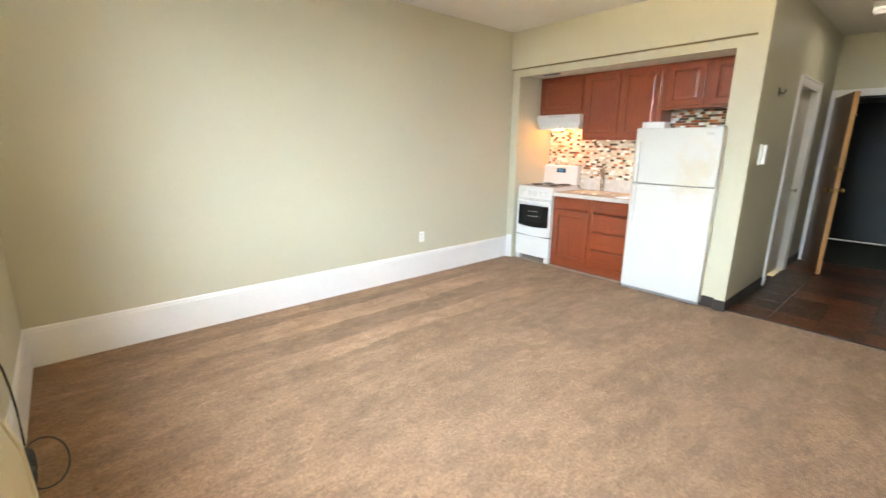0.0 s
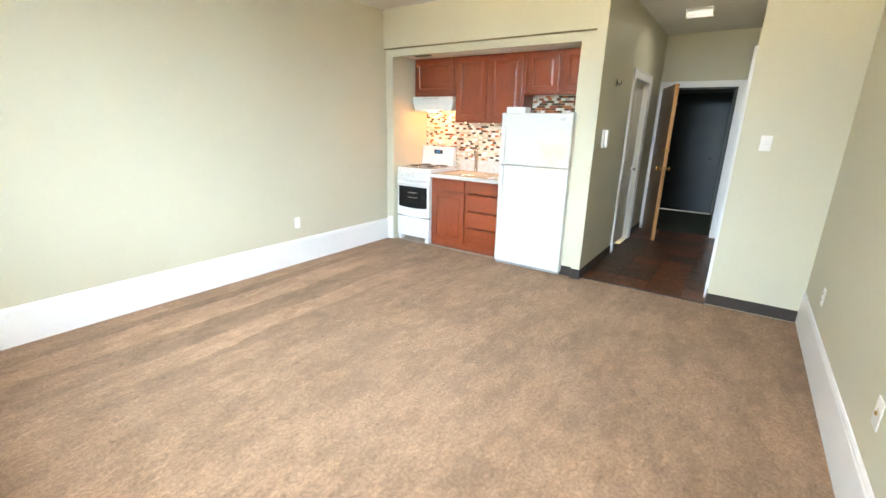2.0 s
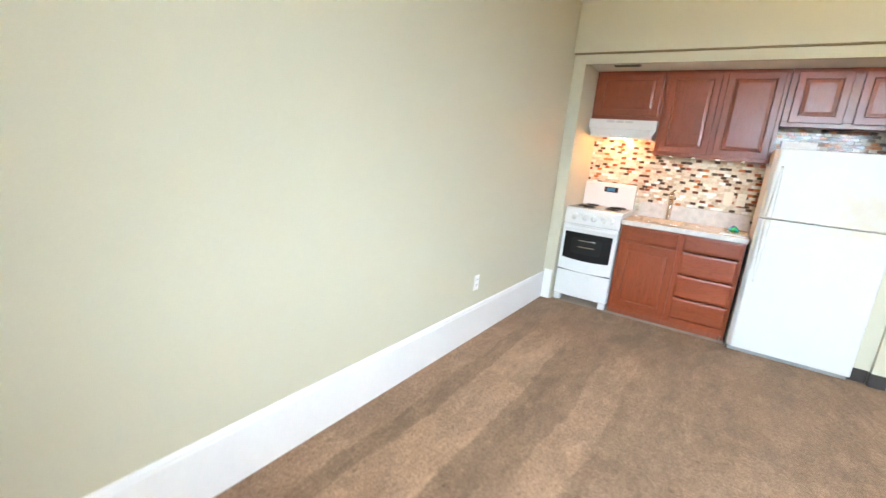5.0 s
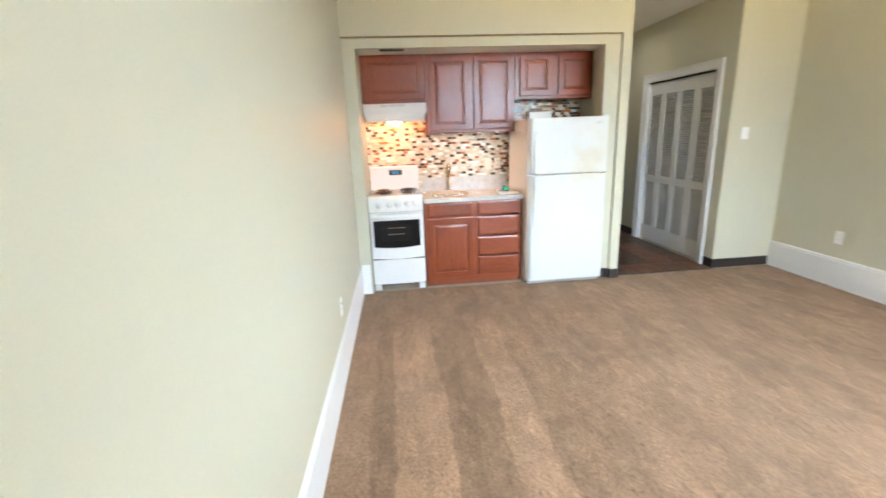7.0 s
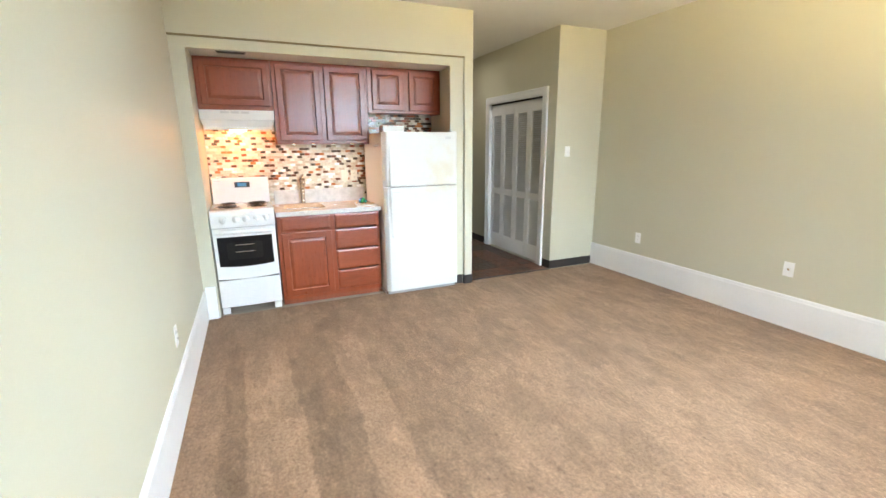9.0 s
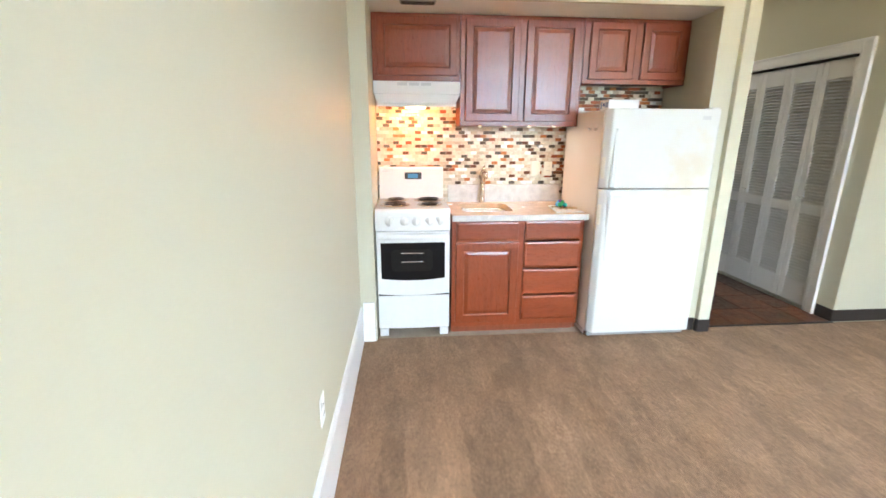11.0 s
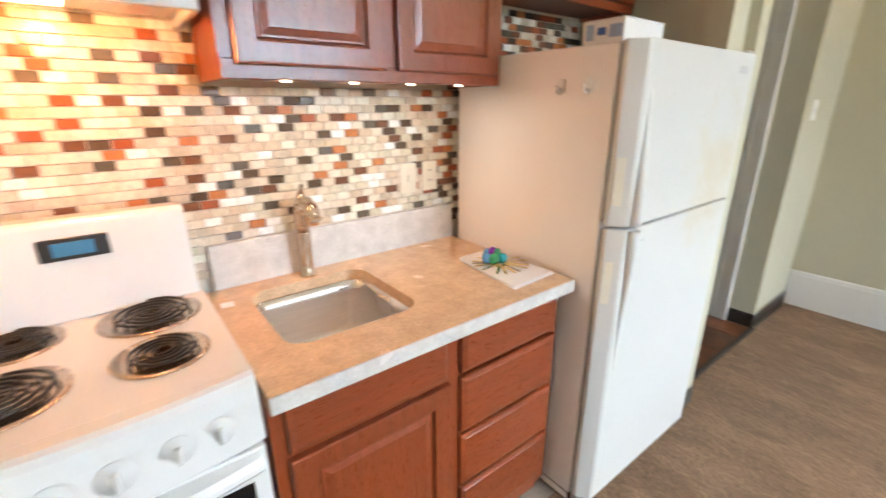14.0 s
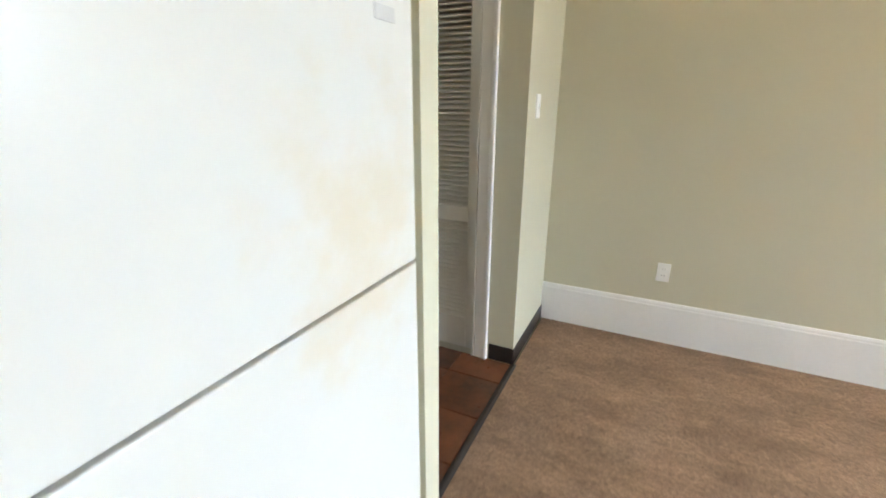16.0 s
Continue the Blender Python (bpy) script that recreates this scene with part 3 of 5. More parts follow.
casing_profile("entry_trim", "y", DY0 - 0.002, DY1 + 0.002, DZ, HALL_END, -1, M_WHITE, "white painted casing round the entry door", 0.08)
setting("entry_jamb", joined(box(HALL_END + 0.002, HALL_END + 0.1, DY0 + 0.0005, DY0 + 0.016, 0.0, DZ), box(HALL_END + 0.002, HALL_END + 0.1, DY1 - 0.016, DY1 - 0.0005, 0.0, DZ),
        box(HALL_END + 0.002, HALL_END + 0.1, DY0 + 0.016, DY1 - 0.016, DZ - 0.016, DZ - 0.0005)), M_DARKDOOR, "dark painted entry door jamb", "trim")

# ---- window, behind the start of the walk ----
win = setting("window_1", joined(box(XB - 0.15, XB - 0.001, WIN_Y0, WIN_Y0 + 0.02, WIN_Z0, WIN_Z1), box(XB - 0.15, XB - 0.001, WIN_Y1 - 0.02, WIN_Y1, WIN_Z0, WIN_Z1),
        box(XB - 0.15, XB - 0.001, WIN_Y0 + 0.02, WIN_Y1 - 0.02, WIN_Z1 - 0.02, WIN_Z1)), M_WHITE, "wide white framed window letting in daylight", "window")
mid = (WIN_Y0 + WIN_Y1) / 2
for y0, y1 in ((WIN_Y0 + 0.022, mid - 0.001), (mid + 0.001, WIN_Y1 - 0.022)):
    part("window_frame", joined(box(XB - 0.145, XB - 0.10, y0, y0 + 0.045, WIN_Z0, WIN_Z1 - 0.022, 0.003), box(XB - 0.145, XB - 0.10, y1 - 0.045, y1, WIN_Z0, WIN_Z1 - 0.022, 0.003),
         box(XB - 0.145, XB - 0.10, y0 + 0.045, y1 - 0.045, WIN_Z0, WIN_Z0 + 0.05, 0.003), box(XB - 0.145, XB - 0.10, y0 + 0.045, y1 - 0.045, WIN_Z1 - 0.07, WIN_Z1 - 0.022, 0.003)), M_WHITE, win)
    pane = part("pane", box(XB - 0.126, XB - 0.12, y0 + 0.045, y1 - 0.045, WIN_Z0 + 0.05, WIN_Z1 - 0.07), M_GLASS, win)
    pane.visible_shadow = False
part("window_sill", box(XB - 0.14, XB + 0.05, WIN_Y0 - 0.07, WIN_Y1 + 0.075, WIN_Z0 - 0.03, WIN_Z0 - 0.001, 0.006, 2), M_WHITE, win)
part("apron", box(XB + 0.0005, XB + 0.018, WIN_Y0 - 0.05, WIN_Y1 + 0.055, WIN_Z0 - 0.1, WIN_Z0 - 0.031, 0.004), M_WHITE, win)
ground = setting("ground", box(-60, -0.86, -60, 60, -6.2, -6.0), M_SUB, "pale ground far below the window", "ground")


# ---- kitchen units ----
def framed_door(name, parent, xf, y0, y1, z0, z1, stile=0.055, level=False):
    """A cabinet door: a moulded frame round a raised centre panel."""
    t, mat = 0.02, M_CHERRY
    fr = bmesh.new()
    loops = []
    for inset, x in ((0, xf), (0, xf - t + 0.004), (0.002, xf - t + 0.001), (0.006, xf - t), (stile - 0.004, xf - t), (stile - 0.001, xf - t + 0.002), (stile, xf - t + 0.005), (stile, xf)):
        loops.append([fr.verts.new((x, y, z)) for y, z in ((y0 + inset, z0 + inset), (y1 - inset, z0 + inset), (y1 - inset, z1 - inset), (y0 + inset, z1 - inset))])
    for p, q in zip(loops, loops[1:] + loops[:1]):
        for i in range(4):
            fr.faces.new((p[i], p[(i + 1) % 4], q[(i + 1) % 4], q[i]))
    bmesh.ops.recalc_face_normals(fr, faces=fr.faces)
    d = part(name, fr, mat, parent)
    a, b, c, e = y0 + stile, y1 - stile, z0 + stile, z1 - stile
    bm = bmesh.new()
    rings = []
    for inset, x in ((0.0, xf - 0.008), (0.004, xf - 0.006), (0.007, xf - 0.0105), (0.012, xf - 0.0105), (0.03, xf - 0.015)):
        rings.append([bm.verts.new((x, y, z)) for y, z in ((a + inset, c + inset), (b - inset, c + inset), (b - inset, e - inset), (a + inset, e - inset))])
    for p, q in zip(rings, rings[1:]):
        for i in range(4):
            bm.faces.new((p[i], p[(i + 1) % 4], q[(i + 1) % 4], q[i]))
    bm.faces.new(rings[-1])
    bmesh.ops.recalc_face_normals(bm, faces=bm.faces)
    part("panel", bm, mat, d)
    return d


def slab_front(name, parent, xf, y0, y1, z0, z1):
    t = 0.02
    bm = bmesh.new()
    rings = []
    for inset, x in ((0.0, xf), (0.0, xf - t + 0.008), (0.003, xf - t + 0.004), (0.013, xf - t + 0.002), (0.016, xf - t)):
        rings.append([bm.verts.new((x, y, z)) for y, z in ((y0 + inset, z0 + inset), (y1 - inset, z0 + inset), (y1 - inset, z1 - inset), (y0 + inset, z1 - inset))])
    for p, q in zip(rings, rings[1:]):
        for i in range(4):
            bm.faces.new((p[i], p[(i + 1) % 4], q[(i + 1) % 4], q[i]))
    bm.faces.new(rings[-1])
    bm.faces.new(rings[0][::-1])
    bmesh.ops.recalc_face_normals(bm, faces=bm.faces)
    return part(name, bm, M_CHERRY_H, parent)


def wall_cabinet(y0, y1, z0, z1, doors, label):
    x0, x1 = 4.44, NI_BACK - 0.012
    cab = thing("wall_cabinet", ((x0 + x1) / 2, (y0 + y1) / 2, z0), label, "cabinet", "cherry kitchen cabinets")
    part("body", joined(box(x0 + 0.021, x1, y0, y0 + 0.016, z0, z1), box(x0 + 0.021, x1, y1 - 0.016, y1, z0, z1), box(x0 + 0.021, x1, y0 + 0.016, y1 - 0.016, z0 + 0.018, z0 + 0.032),
         box(x0 + 0.021, x1, y0 + 0.016, y1 - 0.016, z1 - 0.016, z1), box(x1 - 0.012, x1, y0 + 0.016, y1 - 0.016, z0 + 0.032, z1 - 0.016)), M_CHERRY_IN, cab)
    edges = sorted([y0] + [v for d in doors for v in d[:2]] + [y1])
    fr = [box(x0, x0 + 0.0205, y0, y1, z0, doors[0][2] + 0.012, 0.002), box(x0, x0 + 0.0205, y0, y1, doors[0][3] - 0.012, z1, 0.002)]
    for a, b in zip(edges[::2], edges[1::2]):
        fr.append(box(x0, x0 + 0.0205, max(y0, a - 0.012), min(y1, b + 0.012), doors[0][2] + 0.0125, doors[0][3] - 0.0125))
    part("face_frame", joined(*fr), M_CHERRY, cab)
    for a, b, c, e in doors:
        framed_door("door", cab, x0 - 0.0006, a, b, c, e)
    return cab


TOP = NI_TOP - 0.003
wall_cabinet(2.646, 3.273, 1.819, TOP, [(2.668, 3.240, 1.858, 2.243)], "wide low cherry wall cabinet over the range hood")
tall = wall_cabinet(1.738, 2.642, 1.512, TOP, [(2.208, 2.608, 1.545, 2.243), (1.765, 2.165, 1.545, 2.243)], "tall two-door cherry wall cabinet over the sink")
for i in range(4):
    y = 2.49 - 0.19 * i
    part("diode_lamp", box(4.4415, 4.4535, y - 0.012, y + 0.012, 1.5075, 1.5118, 0.0016, 2), M_LED, tall, "small lit warm diode lamp")
wall_cabinet(0.93, 1.734, 1.818, TOP, [(1.352, 1.690, 1.85, 2.243), (0.955, 1.292, 1.85, 2.243)], "short two-door cherry wall cabinet over the refrigerator")

BF, BY0, BY1, BTOP = 4.098, 1.763, 2.732, 0.868
base = thing("base_cabinet", (4.4, 2.25, 0), "cherry base cabinet with one door and four drawers under the sink", "cabinet", "cherry kitchen cabinets")
part("body", joined(box(BF + 0.02, NI_BACK - 0.01, BY0, BY0 + 0.018, 0.0, BTOP), box(BF + 0.02, NI_BACK - 0.01, BY1 - 0.018, BY1, 0.0, BTOP),
     box(BF + 0.02, NI_BACK - 0.01, BY0 + 0.018, BY1 - 0.018, 0.09, 0.106), box(NI_BACK - 0.022, NI_BACK - 0.01, BY0 + 0.018, BY1 - 0.018, 0.106, BTOP)), M_CHERRY_IN, base)
part("face_frame", joined(box(BF, BF + 0.0195, BY0, BY1, 0.045, 0.1, 0.002), box(BF, BF + 0.0195, BY0, BY1, BTOP - 0.03, BTOP, 0.002), box(BF, BF + 0.0195, BY0, BY0 + 0.03, 0.1005, BTOP - 0.0305),
     box(BF, BF + 0.0195, BY1 - 0.045, BY1, 0.1005, BTOP - 0.0305), box(BF, BF + 0.0195, 2.19, 2.26, 0.1005, BTOP - 0.0305), box(BF, BF + 0.0195, 2.2605, BY1 - 0.0455, 0.69, 0.73)), M_CHERRY, base)
part("toe_kick", box(BF + 0.012, BF + 0.0194, BY0 + 0.03, BY1 - 0.002, 0.0, 0.0445), M_CHERRY_IN, base)
slab_front("false_front", base, BF - 0.0006, 2.252, 2.700, 0.715, 0.852)
framed_door("door", base, BF - 0.0006, 2.245, 2.703, 0.085, 0.700, 0.06)
for z0, z1 in ((0.715, 0.852), (0.505, 0.700), (0.300, 0.492), (0.095, 0.287)):
    slab_front("drawer", base, BF - 0.0006, 1.785, 2.205, z0, z1)

# worktop with a cut-out for the sink
CX, CXB, CY0, CY1, CT = 4.045, NI_BACK - 0.03, 1.755, 2.735, 0.905
SX0, SX1, SY0, SY1 = 4.203, 4.595, 2.255, 2.635


def ring_slab(outer, inner, z0, z1):
    """A slab with a hole; both outlines have the same count."""
    bm = bmesh.new()
    loops = [[bm.verts.new((x, y, z)) for x, y in o] for z in (z0, z1) for o in (outer, inner)]
    k = len(outer)
    for i in range(k):
        j = (i + 1) % k
        bm.faces.new((loops[2][i], loops[2][j], loops[3][j], loops[3][i]))
        bm.faces.new((loops[0][i], loops[1][i], loops[1][j], loops[0][j]))
        bm.faces.new((loops[0][i], loops[0][j], loops[2][j], loops[2][i]))
        bm.faces.new((loops[1][i], loops[3][i], loops[3][j], loops[1][j]))
    bmesh.ops.recalc_face_normals(bm, faces=bm.faces)
    return bm


hole = rounded(SX0, SX1, SY0, SY1, 0.06, 7)
top = thing("worktop", (4.37, 2.25, BTOP), "beige speckled stone worktop with a low upstand and sink cut-out", "countertop")
part("slab", ring_slab(rounded(CX + 0.004, CXB, CY0, CY1, 0.004, 7), hole, BTOP + 0.0005, CT), M_COUNTER, top)
part("front_edge", box(CX - 0.003, CX + 0.0035, CY0, CY1, BTOP - 0.004, CT + 0.0004, 0.002), M_COUNTER_EDGE, top, "pale grey stone edge")
part("upstand", box(NI_BACK - 0.0295, NI_BACK - 0.011, CY0, CY1 - 0.03, BTOP, 1.048, 0.003), M_COUNTER_EDGE, top, "pale stone upstand")
sink = thing("sink", ((SX0 + SX1) / 2, (SY0 + SY1) / 2, 0.66), "undermount stainless steel sink with rounded corners", "sink")
bm = bmesh.new()
rings = []
for inset, z, r in ((-0.012, BTOP - 0.001, 0.07), (0.0, BTOP - 0.003, 0.06), (0.003, 0.83, 0.06), (0.009, 0.705, 0.06), (0.02, 0.68, 0.055), (0.05, 0.667, 0.04), (0.12, 0.664, 0.02)):
    rings.append([bm.verts.new((x, y, z)) for x, y in rounded(SX0 + inset, SX1 - inset, SY0 + inset, SY1 - inset, r, 7)])
for p, q in zip(rings, rings[1:]):
    for i in range(len(p)):
        f = bm.faces.new((p[i], p[(i + 1) % len(p)], q[(i + 1) % len(p)], q[i]))
        f.smooth = True
bm.faces.new(rings[-1])
bmesh.ops.recalc_face_normals(bm, faces=bm.faces)
part("bowl", bm, M_STEEL, sink)
part("drain", lathe([(0.042, 0.0), (0.042, 0.004), (0.034, 0.006), (0.03, 0.002), (0.006, 0.001)], 24, "z", (4.40, 2.445, 0.6645)), M_CHROME, sink)
tap = thing("faucet", (4.632, 2.425, CT), "brushed nickel single-lever pull-out faucet", "faucet")
part("base", lathe([(0.026, 0.0), (0.026, 0.006), (0.0225, 0.01), (0.021, 0.05), (0.021, 0.15), (0.020, 0.155)], 24, "z", (4.632, 2.425, CT)), M_NICKEL, tap)
part("spout", tube([(4.632, 2.425, 1.061), (4.631, 2.425, 1.09), (4.626, 2.424, 1.125), (4.612, 2.424, 1.15), (4.58, 2.423, 1.158), (4.545, 2.421, 1.146), (4.522, 2.42, 1.118)],
     [0.0215, 0.025, 0.0265, 0.026, 0.024, 0.021, 0.018], 18), M_NICKEL, tap)
part("lever", tube([(4.622, 2.424, 1.150), (4.628, 2.423, 1.176), (4.640, 2.418, 1.188), (4.660, 2.405, 1.204)], [0.017, 0.014, 0.008, 0.007], 12), M_NICKEL, tap)

# ---- stove ----
SY_0, SY_1, SF = 2.747, 3.268, 4.068
stove = thing("stove", (4.38, 3.02, 0), "narrow white enamel electric coil stove with black oven window", "stove")
part("body", box(SF + 0.03, NI_BACK - 0.03, SY_0, SY_1, 0.06, 0.925, 0.004), M_ENAMEL, stove)
BOW = 0.024


def bow_at(y):
    """How far the stove's rounded front stands out at y."""
    return BOW * (1 - (2 * (y - SY_0) / (SY_1 - SY_0) - 1) ** 2)


def bowed_run(profile, y0, y1, n=16):
    """An (x, z) profile carried along y and pushed out by the rounded front."""
    bm = bmesh.new()
    ys = [y0 + (y1 - y0) * k / n for k in range(n + 1)]
    rings = [[bm.verts.new((x - bow_at(y) * w, y, z)) for x, z, w in profile] for y in ys]
    m = len(profile)
    for p, q in zip(rings, rings[1:]):
        for a in range(m):
            bm.faces.new((p[a], p[(a + 1) % m], q[(a + 1) % m], q[a]))
    bm.faces.new(rings[0][::-1])
    bm.faces.new(rings[-1])
    bmesh.ops.recalc_face_normals(bm, faces=bm.faces)
    return bm


part("cooktop", box(SF + 0.041, NI_BACK - 0.1, SY_0 - 0.004, SY_1 + 0.004, 0.9255, 0.95, 0.004, 2), M_ENAMEL, stove)
panel = part("control_panel", bowed_run([(SF + 0.032, 0.80, 1), (SF + 0.004, 0.80, 1), (SF + 0.002, 0.805, 1), (SF + 0.008, 0.90, 1), (SF + 0.016, 0.932, 1), (SF + 0.024, 0.944, 1), (SF + 0.035, 0.9495, 1), (SF + 0.043, 0.9497, 0), (SF + 0.043, 0.80, 0)],
             SY_0 - 0.002, SY_1 + 0.002), M_ENAMEL, stove)
for y, r in ((3.165, 0.031), (3.065, 0.026), (2.985, 0.026), (2.895, 0.024), (2.825, 0.024)):
    kx = SF + 0.004 - bow_at(y)
    part("knob", joined(lathe([(r + 0.006, 0.0), (r + 0.006, -0.003), (r, -0.006), (r - 0.003, -0.011), (r - 0.008, -0.013)], 24, "x", (kx, y, 0.868)),
         box(kx - 0.020, kx - 0.009, y - 0.005, y + 0.005, 0.868 - r + 0.006, 0.868 + r - 0.006, 0.003)), M_ENAMEL, panel)
# oven door with a gently bowed lower edge
DA, DB = SY_0 + 0.003, SY_1 - 0.003


def bowed(y0, y1, z0, z1, sag, n=14):
    lo = [(y0 + (y1 - y0) * i / n, z0 - sag * (1 - (2 * i / n - 1) ** 2)) for i in range(n + 1)]
    return lo + [(y1, z1), (y0, z1)]


odoor = part("oven_door", prism(bowed(DA, DB, 0.335, 0.792, 0.014), "x", SF - 0.004, SF + 0.0295, 0.003), M_ENAMEL, stove)
win_o = part("oven_window", prism(bowed(2.784, 3.236, 0.452, 0.714, 0.016), "x", SF - 0.0065, SF - 0.0042), M_BLACKGLASS, odoor, "black glass oven window")
part("inner_glass", prism(rounded(2.87, 3.165, 0.505, 0.665, 0.03, 5), "x", SF - 0.0078, SF - 0.0066), surface("dark_inner_glass", (0.014, 0.014, 0.014), 0.1, bump=0.0, ior=1.35), win_o)
for z in (0.575, 0.638):
    part("rack_bar", tube([(SF - 0.0088, 2.935 + 0.02 * i, z) for i in range(9)], 0.0035, 6), M_CHROME, win_o)
part("handle", bowed_run([(SF - 0.003, 0.735, 0), (SF - 0.012, 0.738, 1), (SF - 0.020, 0.75, 1), (SF - 0.020, 0.762, 1), (SF - 0.012, 0.775, 1), (SF - 0.003, 0.785, 0)], DA + 0.012, DB - 0.012), M_ENAMEL, odoor)
dr = part("storage_drawer", prism(bowed(DA, DB, 0.068, 0.318, 0.006), "x", SF - 0.002, SF + 0.0295, 0.003), M_ENAMEL, stove)
part("pull", prism(bowed(2.95, 3.1, 0.262, 0.285, 0.012), "x", SF - 0.006, SF - 0.0022, 0.0015), M_ENAMEL, dr)
part("door_gap", box(SF + 0.006, SF + 0.0298, DA + 0.004, DB - 0.004, 0.3185, 0.3345), M_BLACK, stove)
for y in (SY_0 + 0.04, SY_1 - 0.04):
    for x in (SF + 0.03, NI_BACK - 0.1):
        part("foot", box(x - 0.025, x + 0.03, y - 0.032, y + 0.032, 0.0, 0.0602, 0.004), M_ENAMEL, stove)
back = part("back_panel", prism([(4.585, 0.951), (4.60, 1.19), (4.612, 1.2), (4.672, 1.2), (4.68, 0.951)], "y", SY_0 + 0.006, SY_1 - 0.006, 0.006), M_ENAMEL, stove)
part("clock_bezel", box(4.588, 4.5965, 2.925, 3.06, 1.105, 1.158, 0.002), M_BLACK, back, "black clock display frame")
part("clock_display", box(4.5865, 4.5885, 2.955, 3.035, 1.115, 1.148), M_LCD, back, "dim blue digits display")
part("badge", box(4.594, 4.5975, 3.18, 3.235, 1.166, 1.172, 0.0008), M_GREYP, back, "small grey maker's badge")
for x, y, r in ((4.275, 3.135, 0.084), (4.515, 3.135, 0.066), (4.275, 2.88, 0.066), (4.500, 2.88, 0.086)):
    pan = part("drip_pan", lathe([(r + 0.026, 0.0012), (r + 0.026, 0.004), (r + 0.018, 0.0055), (r + 0.008, 0.002), (r * 0.5, 0.0015), (0.005, 0.0012)], 32, "z", (x, y, 0.950)), M_PAN, stove, "chrome drip pan with the orange lamp reflection put into its colour")
    pts = [(x + (0.014 + (r - 0.012) * k / 110) * math.cos(k * 0.2285), y + (0.014 + (r - 0.012) * k / 110) * math.sin(k * 0.2285), 0.9615) for k in range(111)]
    part("coil", tube(pts, 0.0038, 6), M_COIL, pan, "black spiral heating coil")

# ---- range hood ----
hood = thing("range_hood", (4.54, 2.96, 1.66), "white under-cabinet range hood with a lit warm lamp", "range hood")
HY0, HY1, HZ0, HZ1, HM = 2.649, 3.270, 1.655, 1.817, 1.728
part("fascia", prism([(4.385, HM), (4.38, HZ1 - 0.002), (4.395, HZ1), (4.70, HZ1), (4.70, HM)], "y", HY0, HY1, 0.003), M_ENAMEL, hood)
part("front_flare", prism([(4.405, HZ0 + 0.012), (4.386, HM - 0.0005), (4.70, HM - 0.0005), (4.70, HZ0 + 0.012)], "y", HY0 + 0.05, HY1 - 0.05), M_ENAMEL, hood)
for a, b, c in ((HY0, HY0 + 0.0495, HY0 + 0.03), (HY1, HY1 - 0.0495, HY1 - 0.03)):
    part("side_flare", prism([(a, HM - 0.0005), (b, HM - 0.0005), (b, HZ0 + 0.012), (c, HZ0 + 0.012)], "x", 4.40, 4.70), M_ENAMEL, hood)
part("lower_lip", joined(box(4.395, 4.412, HY0 + 0.025, HY1 - 0.025, HZ0 - 0.012, HZ0 + 0.0115, 0.003), box(4.4125, 4.70, HY0 + 0.025, HY0 + 0.035, HZ0 - 0.012, HZ0 + 0.0115), box(4.4125, 4.70, HY1 - 0.035, HY1 - 0.025, HZ0 - 0.012, HZ0 + 0.0115)), M_ENAMEL, hood)
part("lamp_lens", box(4.4135, 4.44, 2.90, 3.04, HZ0 - 0.024, HZ0 + 0.0118, 0.006, 2), M_LENS, hood, "glowing warm lamp lens")
for i, (a, b) in enumerate(((3.03, 3.10), (2.945, 3.015), (2.86, 2.93))):
    part("vent_label", box(4.3795, 4.3835, a, b, 1.785, 1.805, 0.0006), M_GREYP, hood, "grey switch marking")
part("filter", box(4.45, 4.69, 2.70, 3.22, HZ0 + 0.004, HZ0 + 0.0116), M_STEEL, hood)

# ---- refrigerator ----
FY0, FY1, FF, FT = 0.975, 1.742, 3.912, 1.615
fr = thing("refrigerator", (4.27, 1.36, 0), "white top-freezer refrigerator with faint yellow stains, warm pink light painted into its side", "refrigerator")
part("body", box(FF + 0.075, 4.66, FY0 + 0.003, FY1, 0.03, FT - 0.005, 0.006, 2), M_FRIDGE_SIDE_LIT, fr)
SEAM = 1.098
doors = []
for nm, z0, z1 in (("freezer_door", SEAM + 0.004, FT), ("fresh_food_door", 0.045, SEAM - 0.004)):
    plan = [(FF + 0.062, FY0 + 0.002), (FF + 0.062, FY1 + 0.002), (FF + 0.047, FY1 + 0.002), (FF + 0.005, FY1 - 0.026), (FF, FY1 - 0.036), (FF, FY0 + 0.014), (FF + 0.004, FY0 + 0.004), (FF + 0.012, FY0)]
    d = part(nm, prism(plan, "z", z0, z1, 0.0035), M_FRIDGE_DIMMED, fr)
    doors.append(d)
    part("gasket", box(FF + 0.0625, FF + 0.0748, FY0 + 0.012, FY1 - 0.008, z0 + 0.01, z1 - 0.01), M_GASKET, fr)


